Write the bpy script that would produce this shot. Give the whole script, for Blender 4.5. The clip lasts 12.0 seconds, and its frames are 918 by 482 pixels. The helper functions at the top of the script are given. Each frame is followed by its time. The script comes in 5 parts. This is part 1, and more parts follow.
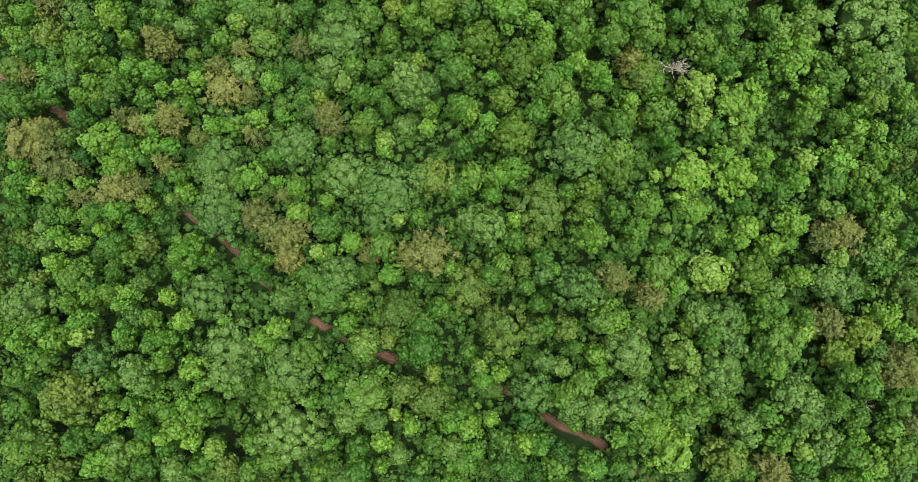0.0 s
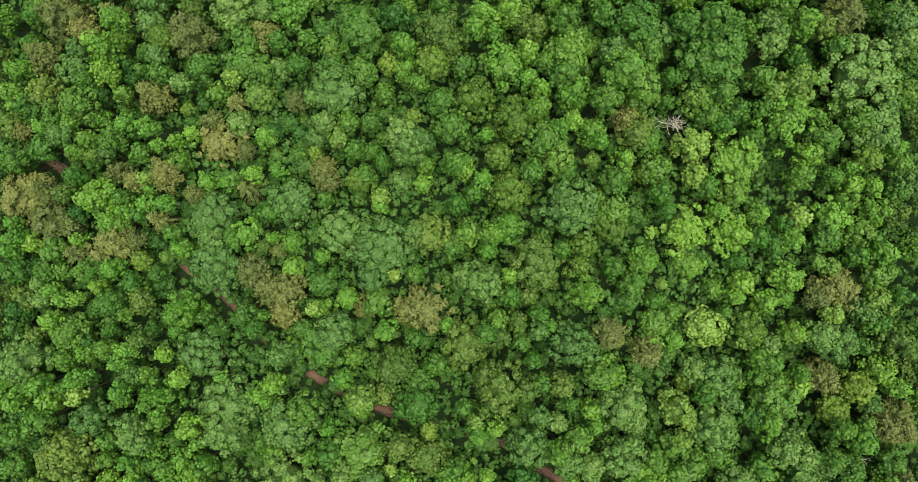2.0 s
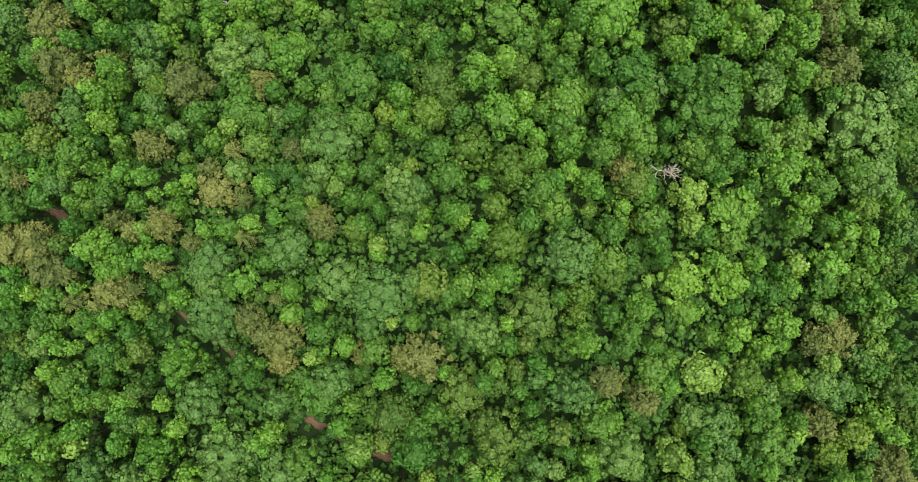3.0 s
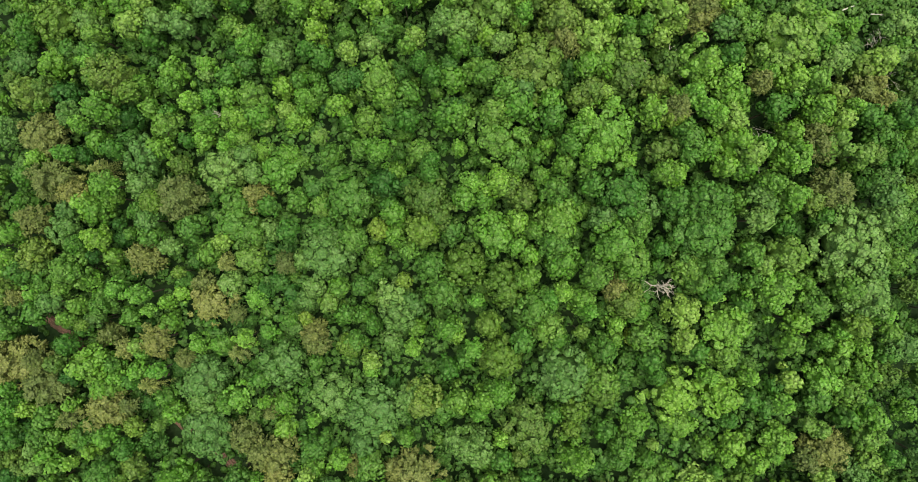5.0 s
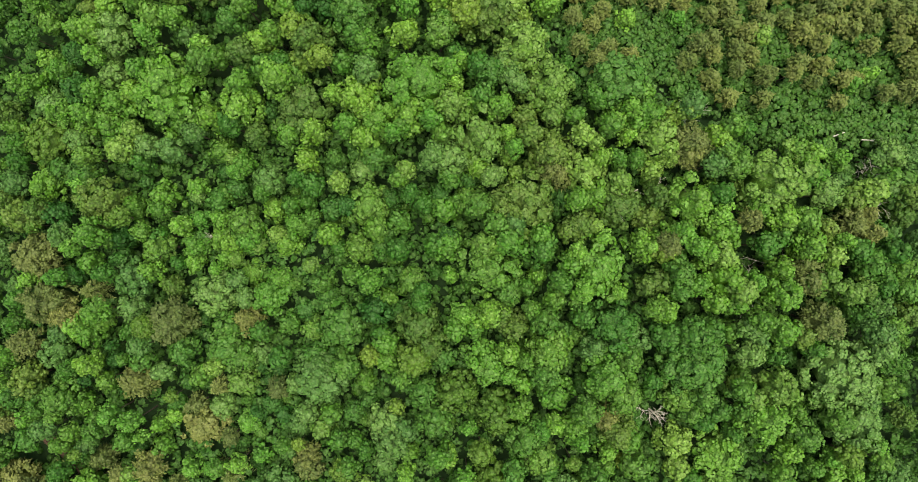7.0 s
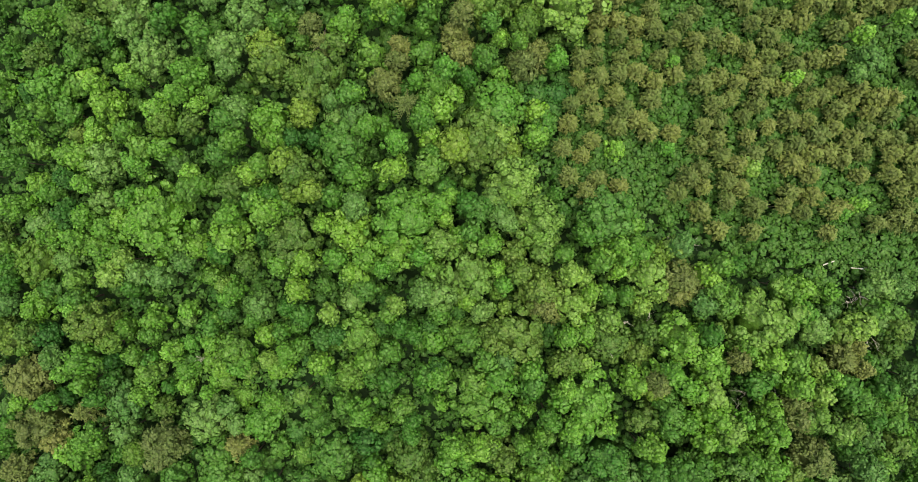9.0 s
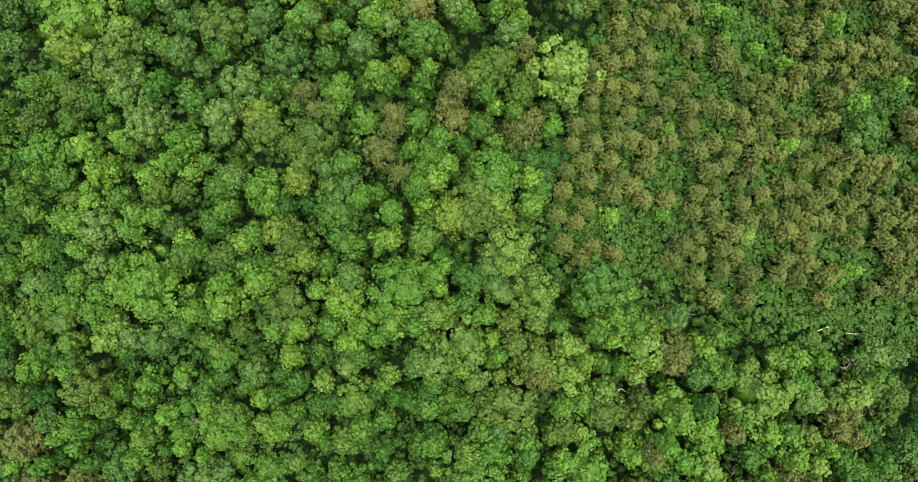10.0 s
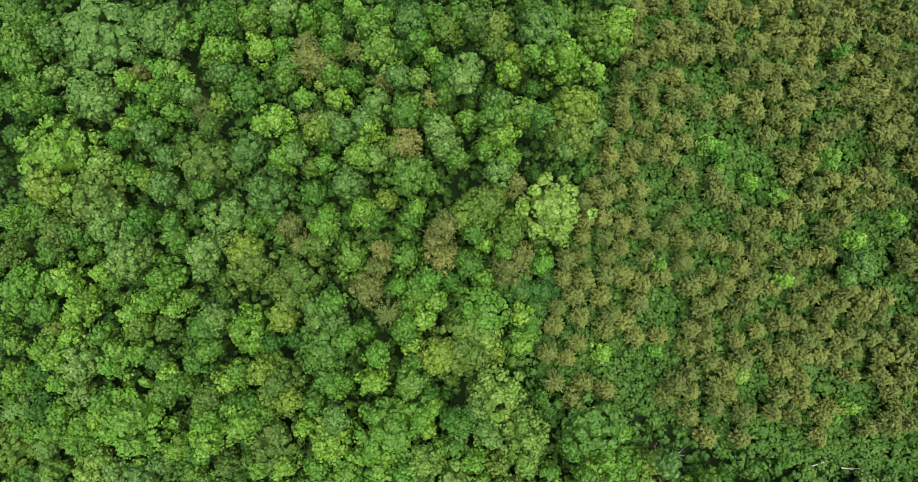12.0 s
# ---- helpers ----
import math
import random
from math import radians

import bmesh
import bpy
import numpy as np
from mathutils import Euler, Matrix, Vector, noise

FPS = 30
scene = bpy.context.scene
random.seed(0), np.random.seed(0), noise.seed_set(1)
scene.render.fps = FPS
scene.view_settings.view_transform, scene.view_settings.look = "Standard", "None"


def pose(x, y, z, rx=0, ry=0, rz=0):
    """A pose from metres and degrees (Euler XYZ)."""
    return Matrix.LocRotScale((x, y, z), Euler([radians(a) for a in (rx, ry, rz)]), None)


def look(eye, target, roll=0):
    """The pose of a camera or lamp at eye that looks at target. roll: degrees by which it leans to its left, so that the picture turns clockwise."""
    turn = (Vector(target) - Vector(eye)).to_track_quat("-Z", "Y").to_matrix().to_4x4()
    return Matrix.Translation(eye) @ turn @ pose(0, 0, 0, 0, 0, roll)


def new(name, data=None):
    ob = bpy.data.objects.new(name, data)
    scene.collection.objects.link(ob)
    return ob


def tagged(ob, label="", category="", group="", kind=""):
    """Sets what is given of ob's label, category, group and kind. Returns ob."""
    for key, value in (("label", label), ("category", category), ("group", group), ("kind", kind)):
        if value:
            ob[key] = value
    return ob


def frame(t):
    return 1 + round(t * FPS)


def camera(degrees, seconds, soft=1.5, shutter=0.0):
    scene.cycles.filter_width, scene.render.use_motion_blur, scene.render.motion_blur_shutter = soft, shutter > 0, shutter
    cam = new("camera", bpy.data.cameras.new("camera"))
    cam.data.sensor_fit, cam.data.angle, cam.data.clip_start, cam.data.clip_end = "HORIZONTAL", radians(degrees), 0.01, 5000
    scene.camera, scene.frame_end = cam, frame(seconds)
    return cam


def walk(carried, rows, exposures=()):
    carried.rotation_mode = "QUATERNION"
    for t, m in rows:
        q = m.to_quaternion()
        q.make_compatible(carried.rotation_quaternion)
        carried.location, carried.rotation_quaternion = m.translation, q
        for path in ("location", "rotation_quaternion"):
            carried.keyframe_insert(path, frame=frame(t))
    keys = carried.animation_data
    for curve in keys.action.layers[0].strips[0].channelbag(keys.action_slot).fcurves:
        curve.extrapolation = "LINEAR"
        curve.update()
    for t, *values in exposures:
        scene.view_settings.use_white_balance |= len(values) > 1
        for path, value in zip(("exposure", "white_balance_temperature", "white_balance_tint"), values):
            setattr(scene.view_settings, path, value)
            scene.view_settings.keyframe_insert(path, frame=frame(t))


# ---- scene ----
cam = camera(62.0, 12.0, soft=0.75)
# seconds, place in metres, turn in degrees: a slow flight northwards, looking straight down
PATH = [
    (0.0, 0.066, -0.103, 146.030, 0.097, -0.004, -0.208),
    (0.5, 0.144, 1.470, 146.014, 0.016, -0.038, -0.219),
    (1.0, 0.296, 3.659, 146.006, -0.013, -0.051, -0.232),
    (1.5, 0.484, 6.472, 146.024, -0.048, -0.074, -0.263),
    (2.0, 0.683, 9.939, 146.052, -0.098, -0.079, -0.357),
    (2.5, 0.883, 13.963, 146.097, -0.180, -0.114, -0.473),
    (3.0, 1.155, 18.479, 146.130, -0.228, -0.115, -0.567),
    (3.5, 1.493, 23.343, 146.127, -0.317, -0.110, -0.651),
    (4.0, 1.848, 28.434, 146.116, -0.406, -0.104, -0.735),
    (4.5, 2.230, 33.698, 146.098, -0.496, -0.096, -0.819),
    (5.0, 2.600, 39.048, 146.032, -0.585, -0.088, -0.903),
    (5.5, 3.007, 44.459, 145.973, -0.629, -0.095, -1.018),
    (6.0, 3.465, 49.916, 145.936, -0.665, -0.090, -1.048),
    (6.5, 3.862, 55.453, 145.900, -0.719, -0.131, -1.104),
    (7.0, 4.334, 61.011, 145.857, -0.776, -0.126, -1.171),
    (7.5, 4.905, 66.608, 145.825, -0.870, -0.138, -1.217),
    (8.0, 5.404, 72.292, 145.769, -0.975, -0.155, -1.264),
    (8.5, 5.893, 78.042, 145.704, -1.085, -0.173, -1.311),
    (9.0, 6.370, 83.829, 145.599, -1.201, -0.193, -1.357),
    (9.5, 6.900, 89.614, 145.534, -1.303, -0.213, -1.375),
    (10.0, 7.427, 95.373, 145.421, -1.379, -0.231, -1.416),
    (10.5, 7.917, 101.148, 145.197, -1.482, -0.270, -1.468),
    (11.0, 8.396, 106.832, 144.678, -1.547, -0.345, -1.494),
    (11.5, 8.920, 112.506, 143.515, -1.630, -0.405, -1.517),
    (12.0, 9.442, 118.253, 142.329, -1.681, -0.441, -1.525),
]
walk(cam, [(t, pose(x, y, z, rx, ry, rz)) for t, x, y, z, rx, ry, rz in PATH])

# ---- light: a bright overcast sky with a soft, high sun ----
world = bpy.data.worlds.new("world")
scene.world = world
world.use_nodes = True
wn, wl = world.node_tree.nodes, world.node_tree.links
sky = wn.new("ShaderNodeTexSky")
sky.sky_type = "NISHITA"
sky.sun_disc = False
sky.sun_elevation, sky.sun_rotation = radians(84), radians(80)
sky.air_density, sky.dust_density, sky.ozone_density = 1.6, 4.0, 1.0
wn["Background"].inputs["Strength"].default_value = 0.095
wl.new(sky.outputs["Color"], wn["Background"].inputs["Color"])
sun = new("sun", bpy.data.lights.new("sun", "SUN"))
sun.data.energy, sun.data.angle, sun.data.color = 2.85, radians(58), (1.0, 0.96, 0.88)
sun.matrix_world = look((6, 1, 60), (0, 0, 0))
scene.view_settings.exposure = 0.75


# ---- materials ----
def nodes_of(name, roughness):
    m = bpy.data.materials.new(name)
    m.use_nodes = True
    n, l = m.node_tree.nodes, m.node_tree.links
    b = n["Principled BSDF"]
    b.inputs["Roughness"].default_value = roughness
    b.inputs["Specular IOR Level"].default_value = 0.1
    return m, n, l, b


def mix(n, l, kind, factor, a, b):
    node = n.new("ShaderNodeMix")
    node.data_type, node.blend_type = "RGBA", kind
    for socket, value in ((node.inputs["Factor"], factor), (node.inputs["A"], a), (node.inputs["B"], b)):
        if isinstance(value, (int, float)):
            socket.default_value = value
        elif isinstance(value, tuple):
            socket.default_value = (*value, 1)
        else:
            l.new(value, socket)
    return node.outputs["Result"]


def span(n, l, value, low, high):
    node = n.new("ShaderNodeMapRange")
    node.inputs["To Min"].default_value, node.inputs["To Max"].default_value = low, high
    l.new(value, node.inputs["Value"])
    return node.outputs["Result"]


def tone(n, l, color, hue, saturation, value):
    node = n.new("ShaderNodeHueSaturation")
    for key, v in (("Hue", hue), ("Saturation", saturation), ("Value", value)):
        if isinstance(v, (int, float)):
            node.inputs[key].default_value = v
        else:
            l.new(v, node.inputs[key])
    l.new(color, node.inputs["Color"])
    return node.outputs["Color"]


def foliage(name, color, second, hue=0.012, spread=0.2, leaf_spread=0.16, thin=0.09, roughness=0.6, grain=4.5, mottle=0.3):
    """Leaves: a tint for each tree, a finer one for each leaf spray, and blotches of a second colour."""
    m, n, l, b = nodes_of(name, roughness)
    tree, geo = n.new("ShaderNodeObjectInfo"), n.new("ShaderNodeNewGeometry")
    spots = n.new("ShaderNodeTexNoise")
    spots.inputs["Scale"].default_value, spots.inputs["Detail"].default_value = 0.55, 3.0
    l.new(geo.outputs["Position"], spots.inputs["Vector"])
    base = mix(n, l, "MIX", span(n, l, spots.outputs["Fac"], -0.75, 1.75), color, second)
    base = tone(n, l, base, span(n, l, tree.outputs["Random"], 0.5 + hue, 0.5 - hue), 1.0, span(n, l, tree.outputs["Random"], 1 - spread, 1 + spread))
    leaf = geo.outputs["Random Per Island"]
    base = tone(n, l, base, span(n, l, leaf, 0.506, 0.494), span(n, l, leaf, 1.05, 0.92), span(n, l, leaf, 1 - leaf_spread, 1 + leaf_spread))
    cells = n.new("ShaderNodeTexVoronoi")
    cells.inputs["Scale"].default_value = grain
    bent = n.new("ShaderNodeTexNoise")
    bent.inputs["Scale"].default_value, bent.inputs["Detail"].default_value = 3.0, 2.0
    l.new(geo.outputs["Position"], bent.inputs["Vector"])
    shift = n.new("ShaderNodeVectorMath")
    shift.operation = "MULTIPLY_ADD"
    l.new(bent.outputs["Color"], shift.inputs[0])
    shift.inputs[1].default_value = (0.5, 0.5, 0.5)
    l.new(geo.outputs["Position"], shift.inputs[2])
    l.new(shift.outputs["Vector"], cells.inputs["Vector"])
    parts = n.new("ShaderNodeSeparateColor")
    l.new(cells.outputs["Color"], parts.inputs["Color"])
    base = tone(n, l, base, span(n, l, parts.outputs["Green"], 0.493, 0.507), 1.0, span(n, l, parts.outputs["Red"], 1 - mottle, 1 + mottle))
    relief = n.new("ShaderNodeBump")
    relief.inputs["Strength"].default_value, relief.inputs["Distance"].default_value = 0.5, 0.12
    relief.invert = True
    l.new(cells.outputs["Distance"], relief.inputs["Height"])
    l.new(relief.outputs["Normal"], b.inputs["Normal"])
    l.new(base, b.inputs["Base Color"])
    b.inputs["Specular IOR Level"].default_value = 0.2
    glow = n.new("ShaderNodeBsdfTranslucent")
    l.new(tone(n, l, base, 0.49, 1.1, 1.1), glow.inputs["Color"])
    both = n.new("ShaderNodeMixShader")
    both.inputs["Fac"].default_value = thin
    l.new(b.outputs["BSDF"], both.inputs[1])
    l.new(glow.outputs["BSDF"], both.inputs[2])
    l.new(both.outputs["Shader"], n["Material Output"].inputs["Surface"])
    return m


def rough(name, colors, scale, roughness=0.9, bump=0.3, fine=12.0):
    """Bark, soil and litter: two colours in blotches, a finer grain and relief."""
    m, n, l, b = nodes_of(name, roughness)
    geo = n.new("ShaderNodeNewGeometry")
    large, small = n.new("ShaderNodeTexNoise"), n.new("ShaderNodeTexNoise")
    for node, s in ((large, scale), (small, scale * fine)):
        node.inputs["Scale"].default_value, node.inputs["Detail"].default_value = s, 5.0
        l.new(geo.outputs["Position"], node.inputs["Vector"])
    base = mix(n, l, "MIX", span(n, l, large.outputs["Fac"], -0.6, 1.6), colors[0], colors[1])
    base = tone(n, l, base, 0.5, 1.0, span(n, l, small.outputs["Fac"], 0.55, 1.45))
    l.new(base, b.inputs["Base Color"])
    relief = n.new("ShaderNodeBump")
    relief.inputs["Strength"].default_value, relief.inputs["Distance"].default_value = bump, 0.05
    l.new(small.outputs["Fac"], relief.inputs["Height"])
    l.new(relief.outputs["Normal"], b.inputs["Normal"])
    return m


BARK = rough("bark", ((0.10, 0.075, 0.05), (0.16, 0.13, 0.10)), 1.5)
PALE_BARK = rough("dead_wood", ((0.55, 0.52, 0.42), (0.4, 0.37, 0.28)), 2.0)
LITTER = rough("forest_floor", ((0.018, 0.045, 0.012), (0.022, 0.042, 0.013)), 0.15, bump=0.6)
DIRT = rough("red_dirt", ((0.2, 0.125, 0.082), (0.13, 0.085, 0.055)), 0.5, bump=0.5)

LEAVES = {
    "oak": foliage("pale_green_leaves", (0.095, 0.195, 0.037), (0.082, 0.174, 0.03)),
    "maple": foliage("green_leaves", (0.063, 0.163, 0.018), (0.071, 0.168, 0.018)),
    "linden": foliage("soft_green_leaves", (0.067, 0.167, 0.02), (0.078, 0.173, 0.02)),
    "beech": foliage("fresh_green_leaves", (0.104, 0.235, 0.022), (0.09, 0.2, 0.019)),
    "birch": foliage("bright_green_leaves", (0.118, 0.272, 0.028), (0.094, 0.225, 0.023)),
    "ash": foliage("lime_green_leaves", (0.14, 0.252, 0.036), (0.115, 0.215, 0.028), hue=0.007),
    "alder": foliage("dark_green_leaves", (0.038, 0.115, 0.015), (0.048, 0.13, 0.017)),
    "hazel": foliage("deep_green_leaves", (0.043, 0.12, 0.017), (0.057, 0.14, 0.019)),
    "rowan": foliage("lower_green_leaves", (0.057, 0.15, 0.018), (0.067, 0.16, 0.019)),
    "hornbeam": foliage("olive_leaves", (0.094, 0.158, 0.022), (0.072, 0.145, 0.019)),
    "larch": foliage("tan_needles", (0.128, 0.155, 0.035), (0.106, 0.143, 0.029), hue=0.02),
    "chestnut": foliage("yellow_green_leaves", (0.109, 0.195, 0.021), (0.091, 0.17, 0.019)),
    "spruce": foliage("yellowed_needles", (0.16, 0.205, 0.045), (0.12, 0.165, 0.035)),
    "pine": foliage("olive_tan_needles", (0.132, 0.183, 0.035), (0.134, 0.164, 0.036), hue=0.014, spread=0.16, leaf_spread=0.12, grain=8.0, mottle=0.14),
    "shrub": foliage("shrub_leaves", (0.038, 0.11, 0.015), (0.056, 0.132, 0.017)),
}


# ---- the lie of the land ----
def hump(x, y, a, b, s):
    return np.exp(-((x - a) ** 2 + (y - b) ** 2) / (2 * s * s))


def ground_at(x, y):
    """The height of the ground: a ridge in the east, a hollow in the west, a gentle rise to the north."""
    return (7 + 6 * hump(x, y, 45, 55, 32) - 10 * hump(x, y, -72, 68, 30)
            + 3 * hump(x, y, 60, 110, 45) + 3 * hump(x, y, -25, 130, 40))


TRACK = ((-110.0, 46.0), (-90.0, 34.0), (-76.7, 26.1), (-71.9, 22.9), (-61.9, 14.4), (-51.3, 6.9), (-41.2, -0.8), (-33.3, -9.1), (-25.0, -15.2),
         (-18.5, -18.9), (-12.3, -21.1), (-2.6, -24.1), (8.7, -27.1), (14.4, -31.0), (18.6, -33.7), (23.9, -35.6),
         (31.3, -41.2), (37.7, -46.5), (52.0, -58.0), (70.0, -72.0))
TX = np.interp(np.linspace(0, 19, 400), range(20), [p[0] for p in TRACK])
TY = np.interp(np.linspace(0, 19, 400), range(20), [p[1] for p in TRACK])


def off_track(x, y):
    return float(np.sqrt(((TX - x) ** 2 + (TY - y) ** 2).min()))


# stretches of the track that stay open to the sky: place and radius
GLADES = ((-72.2, 22.9, 1.8), (-70.6, 22.4, 1.5), (-40.9, -0.6, 1.9), (-39.2, -0.6, 1.7), (-25.0, -15.2, 0.7), (-12.6, -21.0, 0.9), (8.7, -27.1, 1.0),
          (14.4, -31.0, 1.0), (16.6, -32.2, 1.0), (18.8, -33.4, 1.1), (21.0, -34.4, 1.0), (23.5, -35.4, 0.9), (26.0, -37.2, 0.7))


def shows_track(x, y, more):
    """Whether the place is so near one of the open stretches of the track that it must stay clear."""
    return any((x - a) ** 2 + (y - b) ** 2 < (r + more) ** 2 for a, b, r in GLADES)


# room round the dead trees that stand free: place and radius
DEAD = ((36.7, 29.6, 1.7), (34.2, 66.6, 0.6), (52.6, 50.6, 0.7), (58.3, 50.0, 0.7), (43.4, 79.0, 0.6), (73.0, 68.8, 0.3), (74.9, 64.2, 0.3))


def beside_glades(x, y, reach):
    """The place, moved off the open stretches of the track and off the dead trees by the reach of a crown."""
    for a, b, r in GLADES + DEAD:
        d = math.hypot(x - a, y - b)
        if d < r + reach:
            x, y = a + (x - a) / max(d, 0.01) * (r + reach), b + (y - b) / max(d, 0.01) * (r + reach)
    return x, y


def mesh_of(name, verts, faces, materials=()):
    me = bpy.data.meshes.new(name)
    me.from_pydata(verts, [], faces)
    for m in materials:
        me.materials.append(m)
    return me


def axis(far, near_low, near_high, step):
    """Grid lines that are close together near by and ever wider apart towards the horizon."""
    inner = np.arange(near_low, near_high + step / 2, step)
    outer = np.geomspace(20, far, 12)
    return np.concatenate([near_low - outer[::-1], inner, near_high + outer])


gx, gy = axis(2400, -120, 120, 3.0), axis(2400, -90, 210, 3.0)
grid = np.array([(x, y, ground_at(x, y) + 0.25 * noise.noise((x * 0.15, y * 0.15, 0)) - 0.3 * max(0.0, 1 - off_track(x, y) / 3.0)) for y in gy for x in gx])
nx = len(gx)
cells = [(j * nx + i, j * nx + i + 1, (j + 1) * nx + i + 1, (j + 1) * nx + i) for j in range(len(gy) - 1) for i in range(nx - 1)]
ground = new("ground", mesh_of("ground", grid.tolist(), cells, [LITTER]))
ground.data.polygons.foreach_set("use_smooth", [True] * len(cells))
tagged(ground, "brown and green leaf litter of the forest floor", "ground", kind="structure")

# the dirt track, with ruts and a ragged edge
verts, faces = [], []
rng = np.random.default_rng(5)
for i in range(400):
    dx, dy = TX[min(i + 1, 399)] - TX[max(i - 1, 0)], TY[min(i + 1, 399)] - TY[max(i - 1, 0)]
    s = math.hypot(dx, dy)
    for j, (side, up) in enumerate(((-1.0, -0.35), (-0.6, 0.02), (-0.25, -0.04), (0.0, 0.03), (0.25, -0.04), (0.6, 0.02), (1.0, -0.35))):
        w = side * (0.72 + (0.35 * rng.random() if j in (0, 6) else 0))
        x, y = TX[i] - dy / s * w, TY[i] + dx / s * w
        verts.append((x, y, ground_at(x, y) + 0.12 + up))
faces = [(i * 7 + j, (i + 1) * 7 + j, (i + 1) * 7 + j + 1, i * 7 + j + 1) for i in range(399) for j in range(6)]
track = new("dirt_track", mesh_of("dirt_track", verts, faces, [DIRT]))
tagged(track, "reddish bare dirt track winding through the forest", "track", kind="structure")


# ---- foliage geometry ----
def unit(v):
    return v / np.maximum(np.linalg.norm(v, axis=-1, keepdims=True), 1e-9)


def sprays(places, normals, along, length, width, bend):
    """One bent, pointed leaf spray at each place; along: the wished direction of its tip."""
    t = unit(along - normals * (along * normals).sum(1, keepdims=True))
    s = np.cross(normals, t)
    length, width = np.asarray(length).reshape(-1, 1), np.asarray(width).reshape(-1, 1)
    v = np.stack([places - t * length * 0.5, places + s * width * 0.5 + t * length * 0.08,
                  places + t * length * 0.5 - normals * length * bend, places - s * width * 0.5 + t * length * 0.08], 1)
    return v.reshape(-1, 3)


def blob(rng, radius, height, z, rings=4, sides=8):
    """The dense inside of a crown: a lumpy closed body."""
    v = [(0, 0, z - height)]
    for i in range(1, rings):
        a = math.pi * i / rings
        for j in range(sides):
            b = 2 * math.pi * (j + 0.5 * (i % 2)) / sides
            r = rng.uniform(0.82, 1.12)
            v.append((radius * r * math.sin(a) * math.cos(b), radius * r * math.sin(a) * math.sin(b), z - height * r * math.cos(a)))
    v.append((0, 0, z + height))
    f = [(0, 1 + (j + 1) % sides, 1 + j) for j in range(sides)]
    for i in range(rings - 2):
        f += [(1 + i * sides + j, 1 + i * sides + (j + 1) % sides, 1 + (i + 1) * sides + (j + 1) % sides, 1 + (i + 1) * sides + j) for j in range(sides)]
    last, k = len(v) - 1, 1 + (rings - 2) * sides
    f += [(k + j, k + (j + 1) % sides, last) for j in range(sides)]
    return v, f


def tufts(rng, places, ways, radius, rise, fray=0.3):
    """A small cap of leaves at each place, facing its way: a raised tip and a ragged rim of five points."""
    n = len(places)
    ways = unit(ways)
    s = unit(np.cross(ways, rng.normal(0, 1, (n, 3))))
    t = np.cross(ways, s)
    radius, rise = np.asarray(radius).reshape(n, 1), np.asarray(rise).reshape(n, 1)
    points = [places + ways * radius * rise]
    for k in range(5):
        a = 2 * math.pi * k / 5 + rng.normal(0, 0.2, (n, 1))
        r = radius * 1.0 * rng.uniform(1 - fray, 1 + fray, (n, 1))
        points.append(places + (s * np.cos(a) + t * np.sin(a)) * r - ways * radius * rise * rng.uniform(0.05, 0.35, (n, 1)))
    v = np.stack(points, 1).reshape(-1, 3)
    faces = [(o, o + 1 + k, o + 1 + (k + 1) % 5) for o in range(0, 6 * n, 6) for k in range(5)]
    return v.tolist(), faces


def clothe(rng, centres, ways, size, squash, tuft, rise, upward, crowded=True):
    """Leafy lobes: a rounded body at each centre and the leaf tufts that clothe it, but for those hidden in a neighbour."""
    n = len(centres)
    ways = unit(ways)
    per = max(5, int(1.75 * (float(np.mean(size)) / tuft) ** 2))
    s = unit(np.cross(ways, rng.normal(0, 1, (n, 3))))
    t = np.cross(ways, s)
    k = np.arange(per) + 0.5
    z = (1 - 1.02 * k / per).reshape(1, -1, 1)
    a = (k * 2.39996).reshape(1, -1, 1) + rng.uniform(0, 6.3, (n, 1, 1)) + rng.normal(0, 0.2, (n, per, 1))
    ring = np.sqrt(np.maximum(0, 1 - z * z))
    out = s[:, None] * np.cos(a) * ring + t[:, None] * np.sin(a) * ring + ways[:, None] * z
    out = unit(out + rng.normal(0, 0.12, out.shape))
    at = centres[:, None] + out * size.reshape(-1, 1, 1) * np.array([1, 1, squash]) * rng.uniform(0.9, 1.08, (n, per, 1))
    who = np.repeat(np.arange(n), per)
    at, out = at.reshape(-1, 3), out.reshape(-1, 3)
    if crowded:
        far = np.linalg.norm((at[:, None] - centres[None]) / np.array([1, 1, squash]), axis=2) / size[None]
        far[np.arange(len(at)), who] = 9
        keep = far.min(1) > 0.93
        at, out = at[keep], out[keep]
    m = len(at)
    facing = out + np.array([0, 0, upward]) + rng.normal(0, 0.17, (m, 3))
    solids = [tufts(rng, at, facing, tuft * rng.uniform(0.75, 1.3, m), rise * rng.uniform(0.7, 1.3, m))]
    solids.append(tufts(rng, centres, ways, size * (1.0 if crowded else 0.6), np.full(n, 0.86), 0.06))
    return solids


